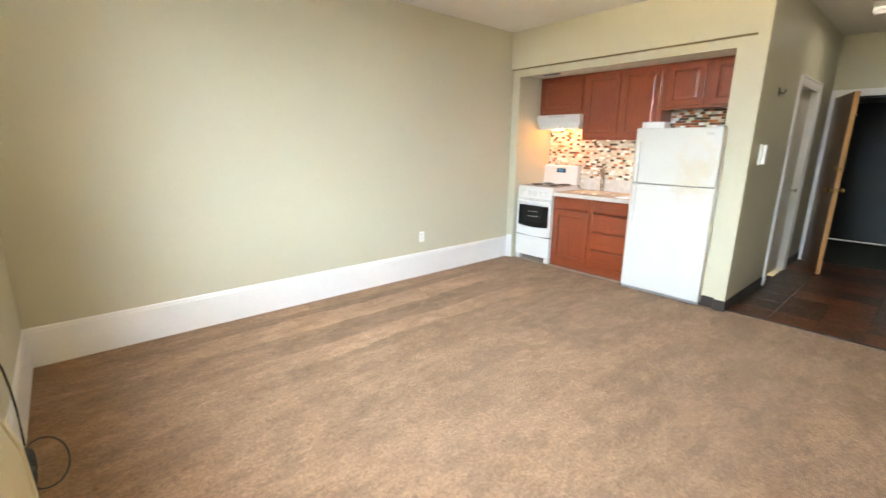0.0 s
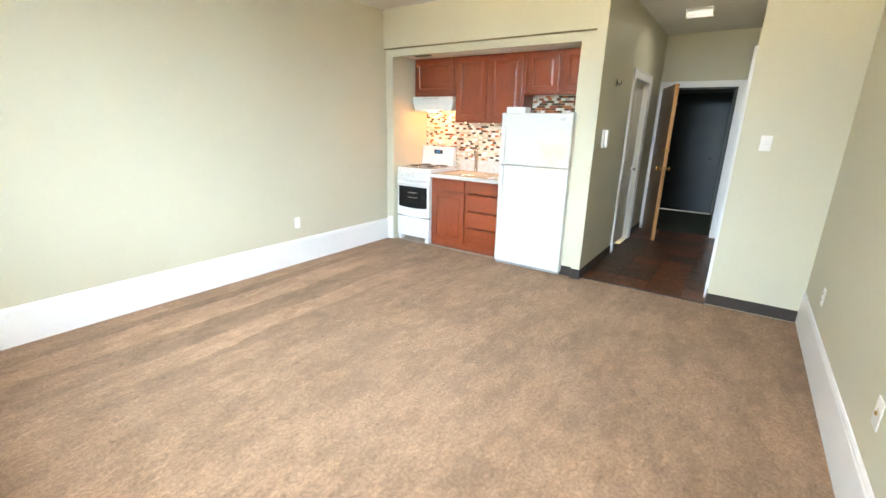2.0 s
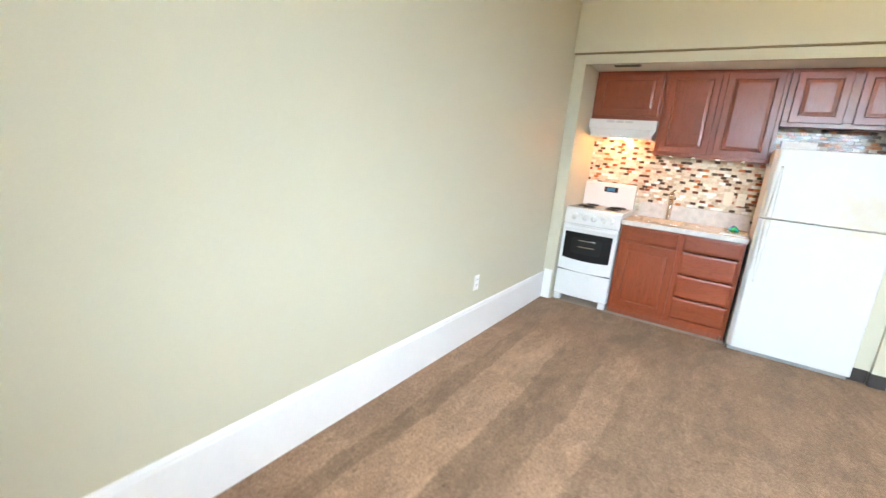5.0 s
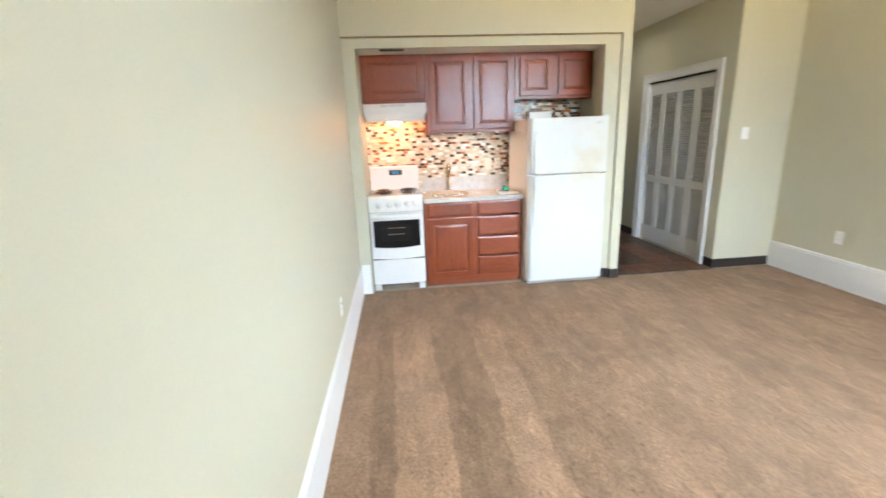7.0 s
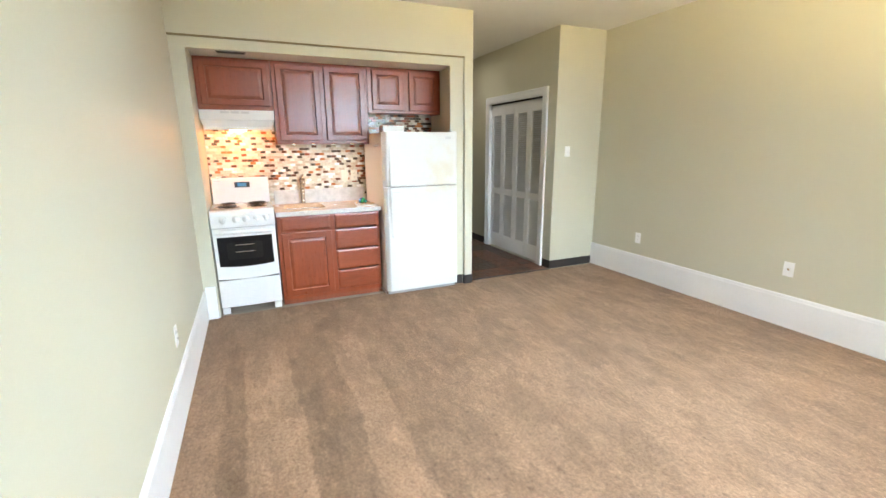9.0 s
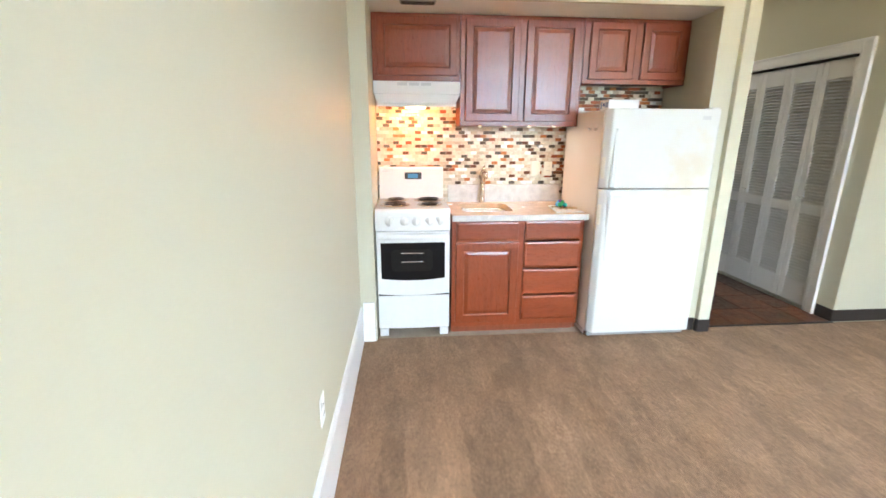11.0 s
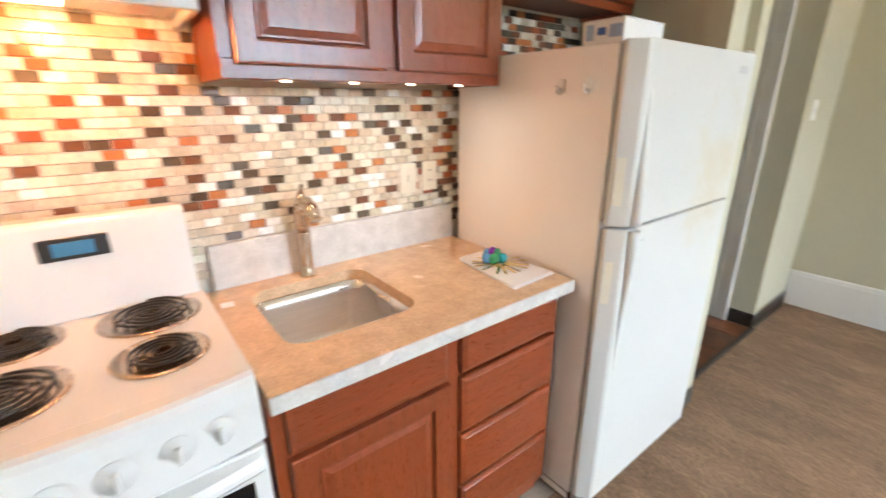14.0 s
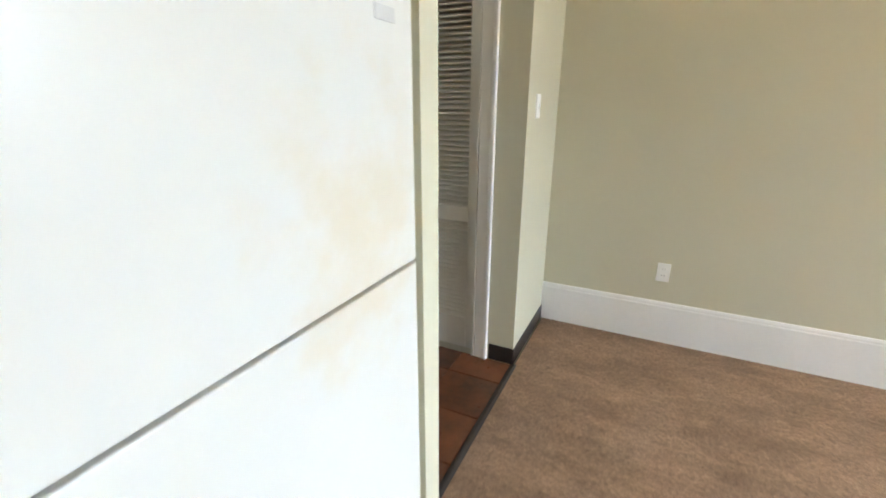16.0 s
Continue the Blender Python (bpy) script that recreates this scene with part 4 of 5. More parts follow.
def grip(parent, z0, z1, thick_at_top):
    """A moulded grip that rises from the door skin and runs out flat at its far end, with an insert in the door's side."""
    n, bm, rings = 16, bmesh.new(), []
    for i in range(n + 1):
        f = i / n
        k = f if thick_at_top else 1 - f
        out = 0.0015 + 0.024 * min(1.0, 1.25 * k) ** 1.3
        w = 0.008 + 0.012 * k
        yc, z = FY1 - 0.058 - 0.006 * (1 - k), z0 + (z1 - z0) * f
        rings.append([bm.verts.new((FF + 0.0005 - out * max(0.0, math.sin(a)) ** 0.6, yc + w * math.cos(a), z)) for a in [math.pi * q / 8 for q in range(9)]])
    for p, q in zip(rings, rings[1:]):
        for a in range(8):
            bm.faces.new((p[a], p[a + 1], q[a + 1], q[a])).smooth = True
        bm.faces.new((p[8], p[0], q[0], q[8]))
    bm.faces.new(rings[0])
    bm.faces.new(rings[-1][::-1])
    bmesh.ops.recalc_face_normals(bm, faces=bm.faces)
    part("handle", bm, M_FRIDGE_DIMMED, parent)
    lo, hi = (z1 - 0.24, z1 - 0.10) if thick_at_top else (z0 + 0.06, z0 + 0.20)
    strip = [(FF + 0.047 - 0.042 * q - 0.555 * e, FY1 + 0.002 - 0.028 * q + 0.832 * e) for q, e in ((0.12, 0.0003), (0.12, 0.0018), (0.62, 0.0018), (0.62, 0.0003))]
    part("grip_insert", prism(strip, "z", lo, hi), M_PLASTIC, parent, "yellowed plastic grip insert")


grip(doors[0], SEAM + 0.008, 1.49, False)
grip(doors[1], 0.60, SEAM - 0.008, True)
part("badge", box(FF - 0.002, FF - 0.0002, 1.045, 1.105, 1.548, 1.572, 0.0008), M_GREYP, doors[0], "small grey maker's badge")
part("label", box(FF - 0.001, FF - 0.0002, 1.60, 1.66, SEAM - 0.055, SEAM - 0.049), M_GREYP, doors[1], "faint grey lettering strip")
part("hinge_cover", box(FF + 0.01, FF + 0.1, FY0 + 0.01, FY0 + 0.06, FT + 0.0005, FT + 0.012, 0.004), M_FRIDGE_DIMMED, fr)
part("kick_grille", box(FF + 0.045, FF + 0.0745, FY0 + 0.01, FY1 - 0.01, 0.004, 0.043, 0.003), M_GASKET, fr)
for y in (FY0 + 0.05, FY1 - 0.05):
    for x in (FF + 0.12, 4.6):
        part("foot", lathe([(0.018, 0.0), (0.018, 0.006), (0.012, 0.01), (0.012, 0.0305)], 14, "z", (x, y, 0.0)), M_BLACK, fr)
part("side_rail", box(FF + 0.08, 4.62, FY1 + 0.0004, FY1 + 0.006, 0.004, 0.032, 0.002), M_WPLASTIC, fr)


def adhesive_hook(x, z):
    y = FY1 + 0.0005
    h = thing("adhesive_hook", (x, y, z), "small white adhesive hook stuck on the refrigerator side", "hook", "hooks on the refrigerator")
    part("plate", box(x - 0.012, x + 0.012, y, y + 0.004, z - 0.012, z + 0.028, 0.003, 2), M_WPLASTIC, h)
    part("prong", tube([(x, y + 0.003, z - 0.002), (x, y + 0.012, z - 0.012), (x, y + 0.022, z - 0.008), (x, y + 0.027, z + 0.008)], 0.0065, 10), M_WPLASTIC, h)


adhesive_hook(4.165, 1.495)
adhesive_hook(4.07, 1.495)
carton = thing("carton", (4.06, 1.61, FT), "small white cardboard box with blue print on its end", "box")
part("body", box(3.995, 4.125, 1.505, 1.715, FT - 0.003, FT + 0.058, 0.002), M_PAPER, carton)
part("lid_flap", box(3.993, 4.127, 1.503, 1.717, FT + 0.0585, FT + 0.0605, 0.0006), M_PAPER, carton)
for x0, x1, z0, z1, mt in ((4.00, 4.04, 0.012, 0.045, M_PALEBLUE), (4.05, 4.078, 0.02, 0.04, M_BLUE), (4.09, 4.115, 0.008, 0.05, M_PALEBLUE)):
    part("print", box(x0, x1, 1.7152, 1.7160, FT + z0, FT + z1), mt, carton, "printed colour patch")

# ---- on the worktop ----
cloth = thing("folded_cloth", (4.28, 1.845, CT), "white folded paper towel lying on the worktop", "towel")
for k, (g, z0, z1) in enumerate(((0.0, CT + 0.0008, CT + 0.0035), (0.006, CT + 0.0037, CT + 0.0065))):
    bm = prism([(4.108 + g, 1.972 - g), (4.118 + g, 1.765), (4.43, 1.765 + g), (4.442 - g, 1.895), (4.432 - g, 1.922), (4.408 - g, 1.938)], "z", z0, z1, 0.001)
    part("layer", bm, M_PAPER, cloth)
keys = thing("key_bunch", (4.29, 1.85, CT + 0.0065), "bunch of keys with bright coloured beads on the towel", "keys")
rng = random.Random(4)
zk = CT + 0.0075
KX, KY = 4.285, 1.855
part("ring", tube([(KX + 0.024 * math.cos(a * math.pi / 10), KY + 0.024 * math.sin(a * math.pi / 10), zk + 0.003) for a in range(21)], 0.002, 6), M_CHROME, keys)
for i in range(18):
    a = radians(20 * i + rng.uniform(-9, 9))
    c, s = math.cos(a), math.sin(a)
    z = zk + 0.001 * (i % 6)
    kb = joined(box(0.012, 0.074, -0.0045, 0.0045, 0, 0.002, 0.0004), lathe([(0.0125, 0), (0.0125, 0.0022)], 12, "z", (0, 0, 0)))
    bmesh.ops.transform(kb, matrix=Matrix.Translation((KX + 0.026 * c, KY + 0.026 * s, z)) @ Matrix.Rotation(a, 4, "Z"), verts=kb.verts)
    part("key", kb, M_BRASS if i % 3 else M_NICKEL, keys)
M_SKY = surface("light_blue_plastic", (0.12, 0.34, 0.62), 0.2, var=0.1)
for dx, dy, r, up, mt in ((0.030, 0.030, 0.016, 0, M_SKY), (0.012, 0.020, 0.017, 0, M_GREEN), (0.030, 0.000, 0.017, 0, M_PURPLE), (0.046, 0.016, 0.014, 0, M_BLACK), (0.006, -0.006, 0.015, 0, M_TEAL),
                          (0.026, 0.014, 0.015, 0.018, M_PURPLE), (0.034, 0.004, 0.013, 0.020, M_WPLASTIC), (0.014, 0.008, 0.013, 0.020, M_GREEN), (0.036, 0.022, 0.012, 0.019, M_SKY)):
    r *= 1.2
    p = (KX - 0.008 + 1.3 * dx, KY + 1.3 * dy, zk + r + 0.004 + 1.2 * up)
    part("bead", lathe([(0.001, -r), (r * 0.7, -r * 0.7), (r, 0), (r * 0.7, r * 0.7), (0.001, r)], 14, "z", p), mt, keys, "shiny coloured bead")
slip = solid("paper_scrap", prism([(4.532, 2.682), (4.566, 2.678), (4.57, 2.712), (4.537, 2.716)], "z", CT + 0.0006, CT + 0.002), M_PAPER, "small white paper scrap beside the sink", "paper")


# ---- plates, outlets, switches ----
def wall_plate(name, centre, normal, w, h, material, label, category, holes, group=""):
    """A bevelled cover plate; holes: list of (offset across, offset up, width, height, depth out, material, part name)."""
    c, nrm = Vector(centre), Vector(normal)
    across = Vector((0, 0, 1)).cross(nrm)
    m = Matrix((across, nrm, Vector((0, 0, 1)))).transposed().to_4x4()
    ob = thing(name, c, label, category, group)

    def put(nm, bm, mat, lab=""):
        bmesh.ops.transform(bm, matrix=Matrix.Translation(c) @ m, verts=bm.verts)
        return part(nm, bm, mat, ob, lab)
    put("cover", box(-w / 2, w / 2, 0.0005, 0.006, -h / 2, h / 2, 0.0025, 2), material)
    for a, u, pw, ph, d, mt, nm in holes:
        put(nm, box(a - pw / 2, a + pw / 2, 0.0062, 0.006 + d, u - ph / 2, u + ph / 2, 0.0006), mt)
    return ob


def outlet(centre, normal, material, label, group=""):
    holes = []
    for u in (-0.02, 0.02):
        holes += [(0, u, 0.032, 0.026, 0.002, material, "socket")]
    ob = wall_plate("wall_outlet", centre, normal, 0.072, 0.116, material, label, "outlet", holes, group)
    c, nrm = Vector(centre), Vector(normal)
    across = Vector((0, 0, 1)).cross(nrm)
    for u in (-0.02, 0.02):
        for a in (-0.007, 0.007):
            q = c + across * a + nrm * 0.0084 + Vector((0, 0, u + 0.003))
            part("slot", box(q.x - 0.0012, q.x + 0.0012, q.y - 0.0012, q.y + 0.0012, q.z - 0.004, q.z + 0.004), M_BLACK, ob)
    return ob


outlet((2.565, YL, 0.447), (0, -1, 0), M_WPLASTIC, "white duplex outlet low on the bare wall")
outlet((3.345, YR, 0.458), (0, 1, 0), M_WPLASTIC, "white duplex outlet low on the wall", "outlets on the south wall")
wall_plate("wall_outlet", (1.835, YR, 0.482), (0, 1, 0), 0.078, 0.12, M_WPLASTIC, "white cable jack plate low on the wall", "outlet", [(0, 0, 0.014, 0.014, 0.006, M_BRASS, "jack")], "outlets on the south wall")
wall_plate("light_switch", (XR, -0.525, 1.405), (-1, 0, 0), 0.075, 0.118, M_WPLASTIC, "white single light switch plate", "switch", [(0, 0, 0.012, 0.024, 0.007, M_WPLASTIC, "toggle")])
outlet((NI_BACK - 0.011, 1.862, 1.177), (-1, 0, 0), M_PLASTIC, "ivory duplex outlet on the mosaic tiles", "plates on the splashback")
wall_plate("light_switch", (NI_BACK - 0.011, 1.965, 1.176), (-1, 0, 0), 0.074, 0.116, M_PLASTIC, "ivory switch plate on the mosaic tiles", "switch", [(0, 0, 0.012, 0.024, 0.008, M_PLASTIC, "toggle")], "plates on the splashback")
vent = thing("ceiling_vent", (4.14, 2.955, NI_TOP), "small dark slotted vent in the niche soffit", "vent")
part("frame", box(4.148, 4.22, 2.84, 3.07, NI_TOP - 0.008, NI_TOP - 0.0005, 0.002), M_GASKET, vent)
for i in range(5):
    part("slat", box(4.155 + 0.0125 * i, 4.162 + 0.0125 * i, 2.85, 3.06, NI_TOP - 0.013, NI_TOP - 0.0085), M_BLACK, vent)


# ---- entry hall ----
ic = thing("intercom", (4.30, HALL_L, 1.39), "white wall intercom handset by the hall corner", "intercom")
part("base", box(4.20, 4.39, HALL_L - 0.022, HALL_L - 0.0005, 1.30, 1.475, 0.006, 2), M_WPLASTIC, ic)
part("handset", box(4.21, 4.265, HALL_L - 0.052, HALL_L - 0.0225, 1.305, 1.47, 0.012, 3), M_WPLASTIC, ic)
part("button", box(4.33, 4.355, HALL_L - 0.026, HALL_L - 0.0225, 1.33, 1.35, 0.001), M_GASKET, ic)
ch = thing("coat_hook", (4.50, HALL_L, 1.86), "small dark metal hook on the hall wall", "hook")
part("plate", box(4.485, 4.515, HALL_L - 0.005, HALL_L - 0.0005, 1.89, 1.96, 0.002), M_BLACK, ch)
part("prong", tube([(4.50, HALL_L - 0.004, 1.93), (4.50, HALL_L - 0.03, 1.905), (4.50, HALL_L - 0.045, 1.92), (4.50, HALL_L - 0.05, 1.945)], 0.005, 8), M_BLACK, ch)

LX, LY = 5.62, 0.27
fx = thing("ceiling_light", (LX, LY, CEIL), "small flush two-tube ceiling light", "ceiling light")
part("tray", box(LX - 0.11, LX + 0.11, LY - 0.13, LY + 0.13, CEIL - 0.03, CEIL - 0.0005, 0.006), M_WHITE, fx)
for x in (LX - 0.06, LX + 0.06):
    part("tube", tube([(x, LY - 0.125 + 0.025 * i, CEIL - 0.052) for i in range(11)], 0.018, 12), M_TUBE, fx, "glowing white tube")
for y in (LY - 0.131, LY + 0.131):
    part("end_cap", box(LX - 0.08, LX + 0.08, y - 0.005, y + 0.005, CEIL - 0.075, CEIL - 0.0305, 0.003), M_CHROME, fx)

# bathroom door, shut in its frame
# Unseen panel, added to stop outside light leaking under the bathroom door.
setting("bath_light_block", box(BX0 - 0.12, BX1 + 0.12, NI_R + 0.0005, NI_R + 0.08, -0.1, BZ + 0.15), M_OFFWHITE, "unseen panel added behind the shut bathroom door to stop light leaking under it", "wall")
setting("bath_jamb", joined(box(BX0 + 0.0005, BX0 + 0.014, HALL_L - 0.016, NI_R, 0.0, BZ), box(BX1 - 0.014, BX1 - 0.0005, HALL_L - 0.016, NI_R, 0.0, BZ), box(BX0 + 0.014, BX1 - 0.014, HALL_L - 0.016, NI_R, BZ - 0.014, BZ - 0.0005)),
        M_OFFWHITE, "aged white bathroom door jamb", "trim")
bath = setting("door_1", box(BX0 + 0.016, BX1 - 0.016, HALL_L + 0.055, HALL_L + 0.093, 0.012, BZ - 0.016, 0.002), M_OFFWHITE, "aged white panelled bathroom door, shut", "door")
for z0, z1 in ((0.22, 0.95), (1.1, 1.9)):
    for x0, x1 in ((BX0 + 0.11, BX0 + 0.385), (BX1 - 0.385, BX1 - 0.11)):
        part("panel", box(x0, x1, HALL_L + 0.050, HALL_L + 0.0545, z0, z1, 0.002), M_OFFWHITE, bath)
part("door_knob", lathe([(0.024, 0.0), (0.024, -0.005), (0.009, -0.008), (0.009, -0.03), (0.024, -0.04), (0.026, -0.052), (0.016, -0.062)], 20, "y", (BX1 - 0.085, HALL_L + 0.0545, 0.97)), M_CHROME, bath)

# entry door leaf, standing open into the hall
hinge, edge = Vector((HALL_END - 0.02, DY1 - 0.014, 0)), Vector((6.19, 0.455, 0))
ang = math.atan2(edge.y - hinge.y, edge.x - hinge.x)
LEAF = Matrix.Translation(hinge) @ Matrix.Rotation(ang, 4, "Z")
L, H = 0.80, 2.045


def on_leaf(bm):
    bmesh.ops.transform(bm, matrix=LEAF, verts=bm.verts)
    return bm


leaf = setting("door_2", on_leaf(box(0.0, L - 0.004, -0.022, 0.022, 0.008, H, 0.002)), M_OAK, "dark stained wooden entry door standing open", "door")
part("edge_strip", on_leaf(box(L - 0.0038, L, -0.022, 0.022, 0.008, H, 0.001)), M_OAK_EDGE, leaf, "bare orange wood edge")
for s in (-1, 1):
    prof = [(0.03, 0.0), (0.03, 0.004), (0.011, 0.008), (0.011, 0.03), (0.026, 0.042), (0.028, 0.055), (0.016, 0.066)]
    part("door_knob", on_leaf(lathe([(r, s * h) for r, h in prof], 20, "y", (L - 0.07, s * 0.0225, 0.985))), M_BRASS, leaf, "brass knob")
    part("dead_bolt", on_leaf(lathe([(r, s * h) for r, h in ((0.03, 0.0), (0.028, 0.012), (0.02, 0.016))], 20, "y", (L - 0.07, s * 0.0225, 1.225))), M_BRASS, leaf, "brass dead bolt")
part("latch_plate", on_leaf(box(L + 0.0003, L + 0.002, -0.012, 0.012, 0.955, 1.015)), M_BRASS, leaf)
part("latch_plate", on_leaf(box(L + 0.0003, L + 0.002, -0.012, 0.012, 1.20, 1.25)), M_BRASS, leaf)
part("closer_arm", on_leaf(tube([(0.62, 0.024, 1.80), (0.66, 0.05, 1.81), (0.7, 0.055, 1.80)], 0.008, 8)), M_CHROME, leaf)

# dark door across the corridor, with light under it
dark = setting("door_3", box(FX + 0.02, FX + 0.065, FD0 + 0.001, FD1 - 0.001, 0.014, 2.118, 0.003), M_DARKDOOR, "dark green corridor door, shut, light showing under it", "door")
part("door_handle", tube([(FX + 0.02, 0.08, 1.0), (FX - 0.03, 0.08, 1.0), (FX - 0.035, 0.14, 1.0)], 0.01, 8), M_CHROME, dark)
part("peephole", lathe([(0.012, 0.0), (0.012, -0.006), (0.006, -0.007)], 14, "x", (FX + 0.0195, 0.43, 1.52)), M_CHROME, dark)

# ---- louvred bifold closet doors ----
PW = (CX1 - CX0 - 0.036) / 4
slat_mesh = None
for k in range(4):
    x0 = CX0 + 0.018 + PW * k + 0.0015
    x1 = x0 + PW - 0.003
    y0, y1 = HALL_R - 0.052, HALL_R - 0.022
    z0, z1 = 0.018, CZ - 0.035
    st = 0.05
    d = setting("closet_door", joined(box(x0, x0 + st, y0, y1, z0, z1, 0.003), box(x1 - st, x1, y0, y1, z0, z1, 0.003), box(x0 + st, x1 - st, y0, y1, z0, 0.215, 0.003),
                box(x0 + st, x1 - st, y0, y1, 0.80, 0.885, 0.003), box(x0 + st, x1 - st, y0, y1, z1 - 0.14, z1, 0.003)), M_WHITE, "white louvred bifold closet door leaf, shut", "door")
    d["group"] = "louvred closet leaves"
    if slat_mesh is None:
        bm = box(-(x1 - x0) / 2 + st - 0.003, (x1 - x0) / 2 - st + 0.003, -0.0025, 0.0025, -0.0165, 0.0165)
        bmesh.ops.rotate(bm, verts=bm.verts, matrix=Matrix.Rotation(radians(58), 3, "X"))
        slat_mesh = bpy.data.meshes.new("slat")
        bm.to_mesh(slat_mesh)
        bm.free()
        slat_mesh.materials.append(M_WHITE)
    for a, b in ((0.215, 0.80), (0.885, z1 - 0.14)):
        cnt = round((b - a) / 0.0265)
        for i in range(cnt):
            s = new("slat", slat_mesh)
            s.parent = d
            s.location = Vector(((x0 + x1) / 2, (y0 + y1) / 2, a + (i + 0.5) * (b - a) / cnt)) - ORIGIN[d]
    if k in (0, 2):
        kx = x1 - 0.03
        part("knob", lathe([(0.009, 0.0), (0.008, 0.012), (0.016, 0.02), (0.017, 0.028), (0.008, 0.034)], 16, "y", (kx, y1 + 0.0003, 0.93)), M_WPLASTIC, d)
setting("closet_track", box(CX0 + 0.015, CX1 - 0.015, HALL_R - 0.055, HALL_R - 0.02, CZ - 0.033, CZ - 0.0145), M_BLACK, "dark metal bifold track over the closet doors", "trim")

# ---- heater cover and cable at the window wall ----
heat = thing("heater_cover", (-0.62, 0.7, 0), "cream enamel convector heater cover under the window", "heater")
prof = [(XB + 0.001, 0.0), (-0.567, 0.0), (-0.567, 0.36), (-0.572, 0.53), (-0.607, 0.68), (-0.645, 0.745), (XB + 0.001, 0.78)]
part("casing", prism(prof, "y", -0.7, 1.38, 0.006), M_HEATER, heat)
part("end_panel", prism([(XB + 0.016, 0.012), (-0.560, 0.012), (-0.560, 0.36), (-0.566, 0.533), (-0.602, 0.686), (-0.642, 0.751), (XB + 0.016, 0.786)], "y", 1.3805, 1.41, 0.005), M_HEATER, heat)
part("screw", lathe([(0.007, 0.0), (0.006, 0.003), (0.002, 0.004)], 12, "y", (-0.65, 1.4105, 0.68)), M_GASKET, heat)
for i in range(21):
    y = -0.6 + 0.09 * i
    part("slot", box(-0.5665, -0.5655, y, y + 0.055, 0.06, 0.075), M_BLACK, heat)
cable = thing("coax_cable", (-0.66, 2.1, 0.0), "black coaxial cable coiled on the carpet by the wall", "cable")
part("wall_run", tube([(-0.689, 1.84, 0.685), (-0.674, 1.90, 0.68), (-0.664, 2.02, 0.63), (-0.66, 2.13, 0.52), (-0.66, 2.20, 0.40), (-0.66, 2.235, 0.27), (-0.66, 2.22, 0.17), (-0.655, 2.17, 0.10)], 0.0042, 8), M_BLACK, cable)
lc, lu, lv = Vector((-0.595, 2.078, 0.064)), Vector((0.083, -0.035, 0)), Vector((0.004, 0.112, 0.059))
part("loop", tube([lc + lu * math.cos(radians(a)) + lv * math.sin(radians(a)) for a in range(-170, 171, 17)], 0.0042, 8), M_BLACK, cable)
for i in range(6):
    o = 0.004 * i
    mid_y = 2.05 + 0.012 * math.sin(i * 2.1)
    part("coil", tube([(-0.655 + o + 0.012 * math.cos(radians(a)), mid_y + 0.105 * math.sin(radians(a)), 0.072 + 0.045 * math.sin(radians(a)) + 0.018 * math.cos(radians(a + 25 * i))) for a in range(0, 361, 20)], 0.0042, 6), M_BLACK, cable)
part("connector", lathe([(0.006, -0.012), (0.006, 0.012)], 10, "z", (-0.655, 2.168, 0.11)), M_CHROME, cable)

# ---- hall floor tiles ----
tile_mesh = {}
TS, GAP = 0.305, 0.004
x = 4.062
while x < HALL_END + 0.09:
    y = HALL_L - 0.002
    while y > HALL_R + 0.002:
        w, d = min(TS, HALL_END + 0.098 - x) - GAP, min(TS, y - HALL_R - 0.002) - GAP
        if w > 0.02 and d > 0.02:
            key = (round(w, 4), round(d, 4))
            if key not in tile_mesh:
                bm = box(0, w, -d, 0, -0.006, 0.0, 0.0015)
                me = bpy.data.meshes.new("tile")
                bm.to_mesh(me)
                bm.free()
                me.materials.append(M_SLATE)
                tile_mesh[key] = me
            t = new("tile", tile_mesh[key])
            t.parent = hall_floor
            t.location = Vector((x, y, 0.0005)) - ORIGIN[hall_floor]
        y -= TS
    x += TS

# ---- mosaic splashback: tiles near the sink singly, the rest joined ----
TW, TH, TG = 0.0505, 0.0268, 0.0024
XT = NI_BACK - 0.001


def tile_box(w):
    return [(0.0, -w / 2, -(TH - TG) / 2), (0.0, w / 2, -(TH - TG) / 2), (0.0, w / 2, (TH - TG) / 2), (0.0, -w / 2, (TH - TG) / 2)]


def tile_shape(w):
    b, t = tile_box(w), 0.007
    e = 0.0012
    front = [(-t, y - math.copysign(e, y), z - math.copysign(e, z)) for _, y, z in b]
    side = [(-t + e, y, z) for _, y, z in b]
    verts = b + side + front
    faces = []
    for k in (0, 4):
        for i in range(4):
            j = (i + 1) % 4
            faces.append((k + i, k + 4 + i, k + 4 + j, k + j))
    faces.append((8, 11, 10, 9))
    return verts, faces


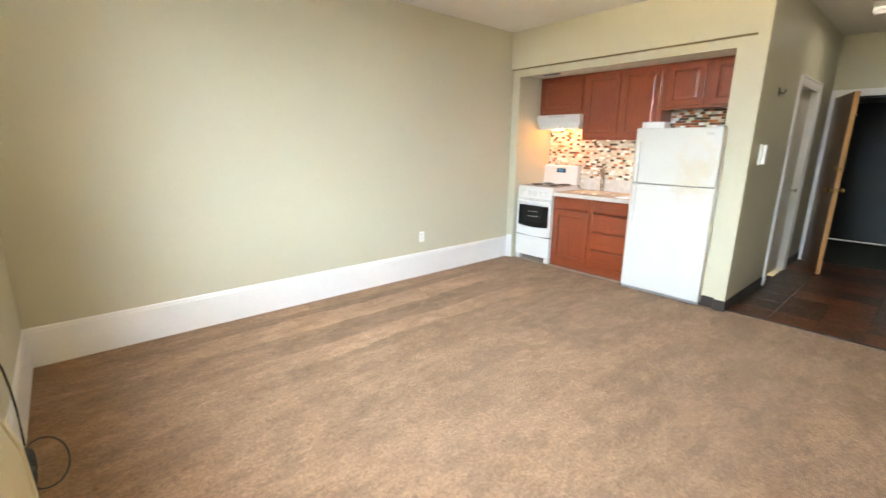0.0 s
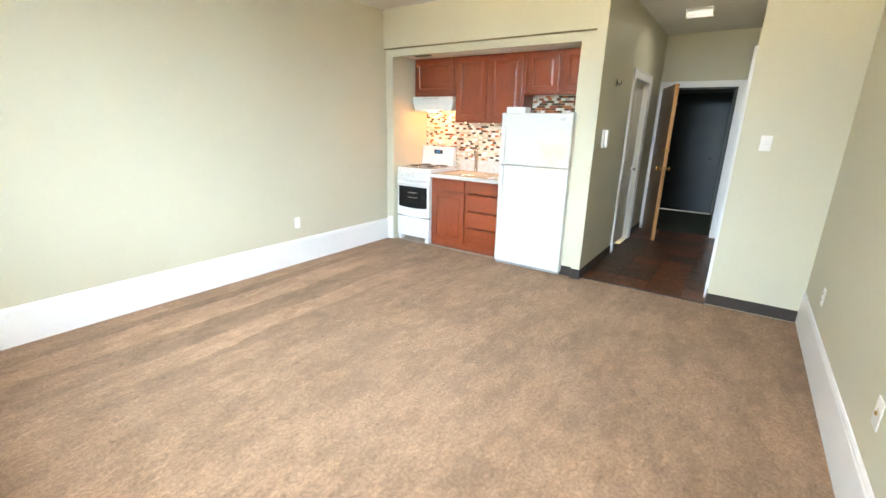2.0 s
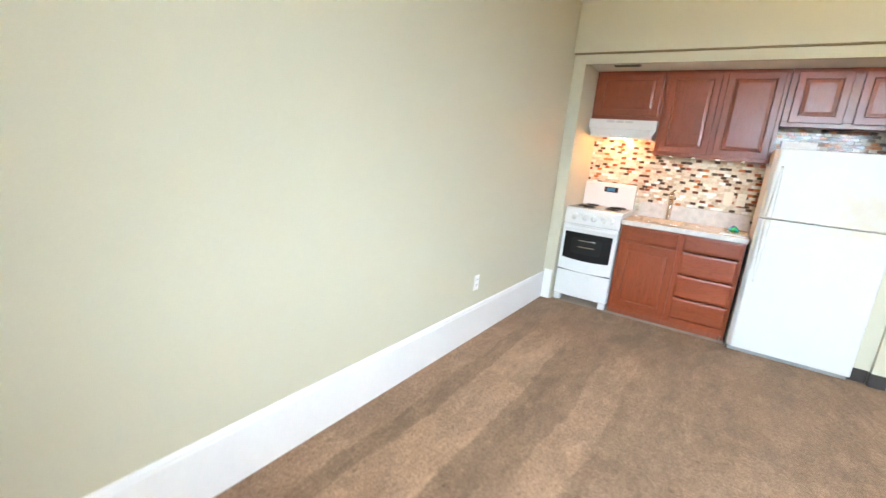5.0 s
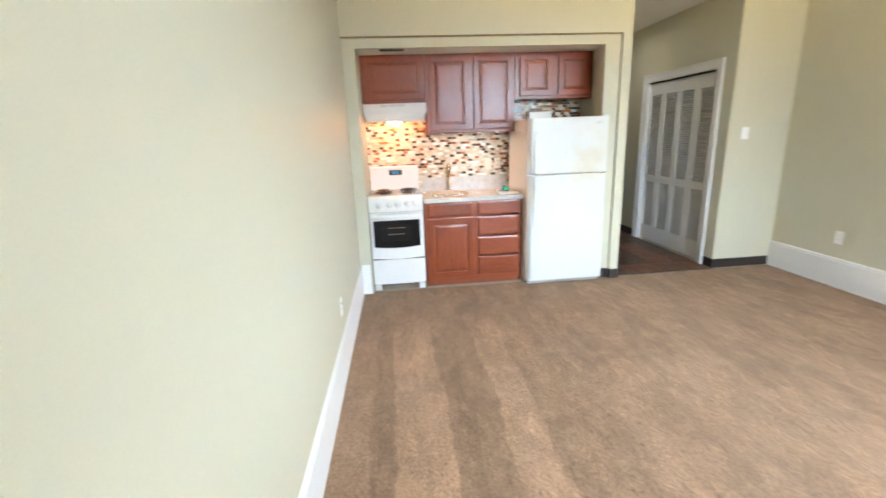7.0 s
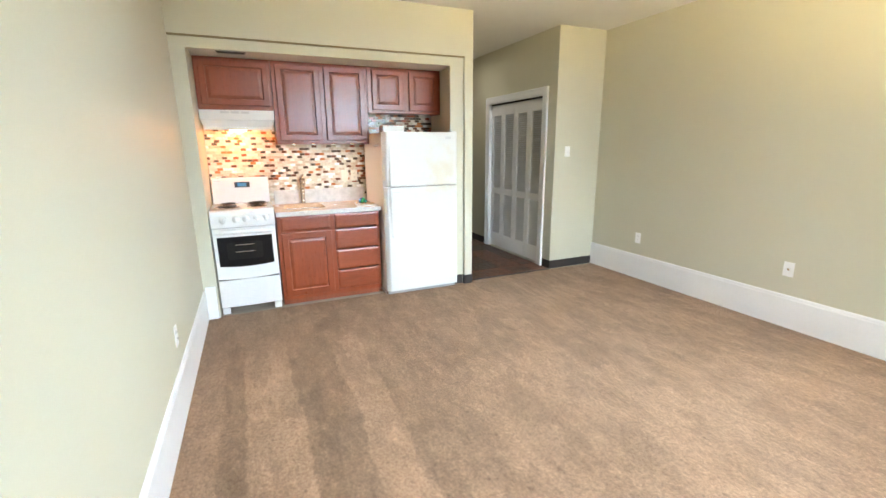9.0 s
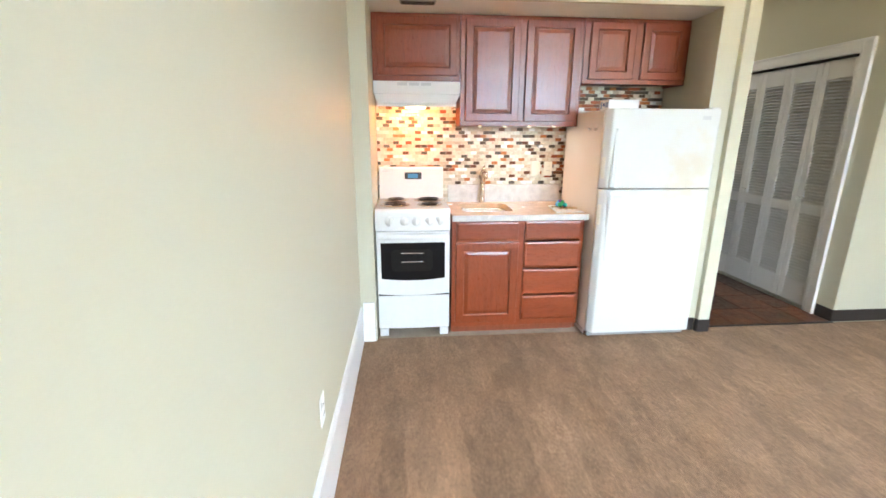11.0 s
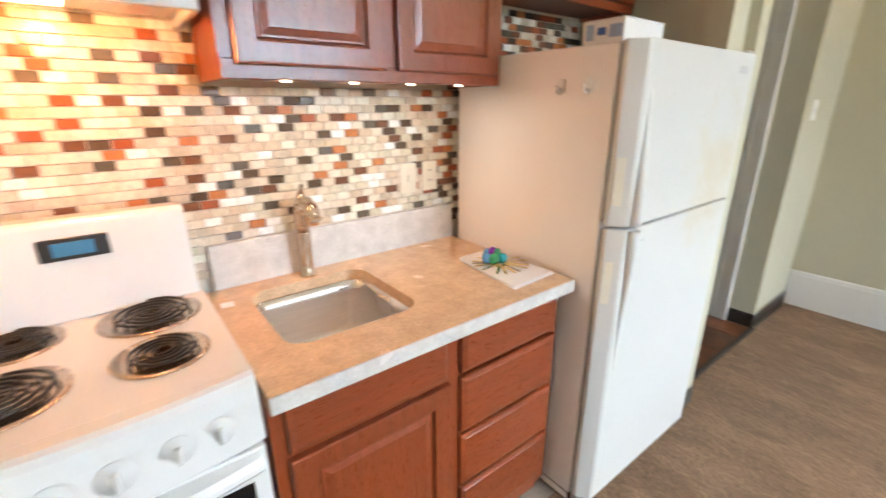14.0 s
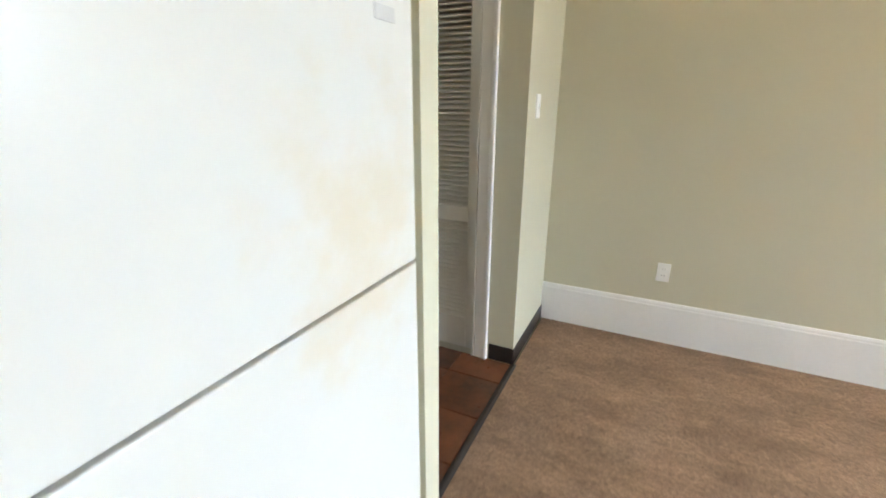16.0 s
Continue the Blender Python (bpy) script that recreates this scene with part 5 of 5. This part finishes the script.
shapes, verts, faces, singles = {}, [], [], 0
tones, above, mix_rng = [], [], random.Random(11)
z, row = 0.929, 0
while z < 2.0:
    y = NI_L - 0.001
    first = TW / 2 if row % 2 else TW
    below, above, last_dark = above, [], False
    while y > NI_R + 0.01:
        w = min(first, y - NI_R - 0.001)
        first = TW
        yc, wt = y - w / 2, w - TG
        y -= w
        if wt < 0.008:
            continue
        top_z = 1.665 if yc > 2.64 else 1.51 if yc > 1.74 else 1.84
        low_z = 0.93 if yc > 2.71 or yc < 1.755 else 1.05
        if z > top_z or z - TH / 2 < low_z - 0.012 or (yc < 1.70 and z < 1.55):
            continue
        vs, fs = tile_shape(wt)
        # dark tiles are scattered evenly and seldom touch
        touching = any(abs(yc - q) < TW * 0.8 for q in below)
        dark_tile = mix_rng.random() < (0.62 if yc < 1.80 else 0.16 if last_dark else 0.20 if touching else 0.40)
        last_dark = dark_tile
        if dark_tile:
            above.append(yc)
        if 1.76 < yc < 2.68 and z < 1.44 and singles < 300:
            key = (round(wt, 4), dark_tile)
            if key not in shapes:
                me = bpy.data.meshes.new("tile")
                me.from_pydata(vs, [], fs)
                me.materials.append(M_TILE_DARK if dark_tile else M_TILE)
                shapes[key] = me
            t = new("tile", shapes[key])
            t.parent = wall_tiled
            t.rotation_euler = (0, radians(mix_rng.uniform(-1.0, 1.0)), radians(mix_rng.uniform(-0.8, 0.8)))
            t.location = Vector((XT, yc, z)) - ORIGIN[wall_tiled]
            singles += 1
        else:
            o = len(verts)
            ty, tz = mix_rng.uniform(-0.014, 0.014), mix_rng.uniform(-0.017, 0.017)
            verts += [(XT + a + (ty * b + tz * c if a < -0.001 else 0.0), yc + b, z + c) for a, b, c in vs]
            faces += [tuple(o + i for i in f) for f in fs]
            tones += [int(dark_tile)] * len(fs)
    z += TH
    row += 1
me = bpy.data.meshes.new("tile_field")
me.from_pydata([tuple(Vector(v) - ORIGIN[wall_tiled]) for v in verts], [], faces)
me.materials.append(M_TILE_J)
me.materials.append(M_TILE_DARK_J)
me.polygons.foreach_set("material_index", tones)
field = new("tile_field", me)
field.parent = wall_tiled
tagged(field, "brown, cream and red glass mosaic tiles", kind="stuff")
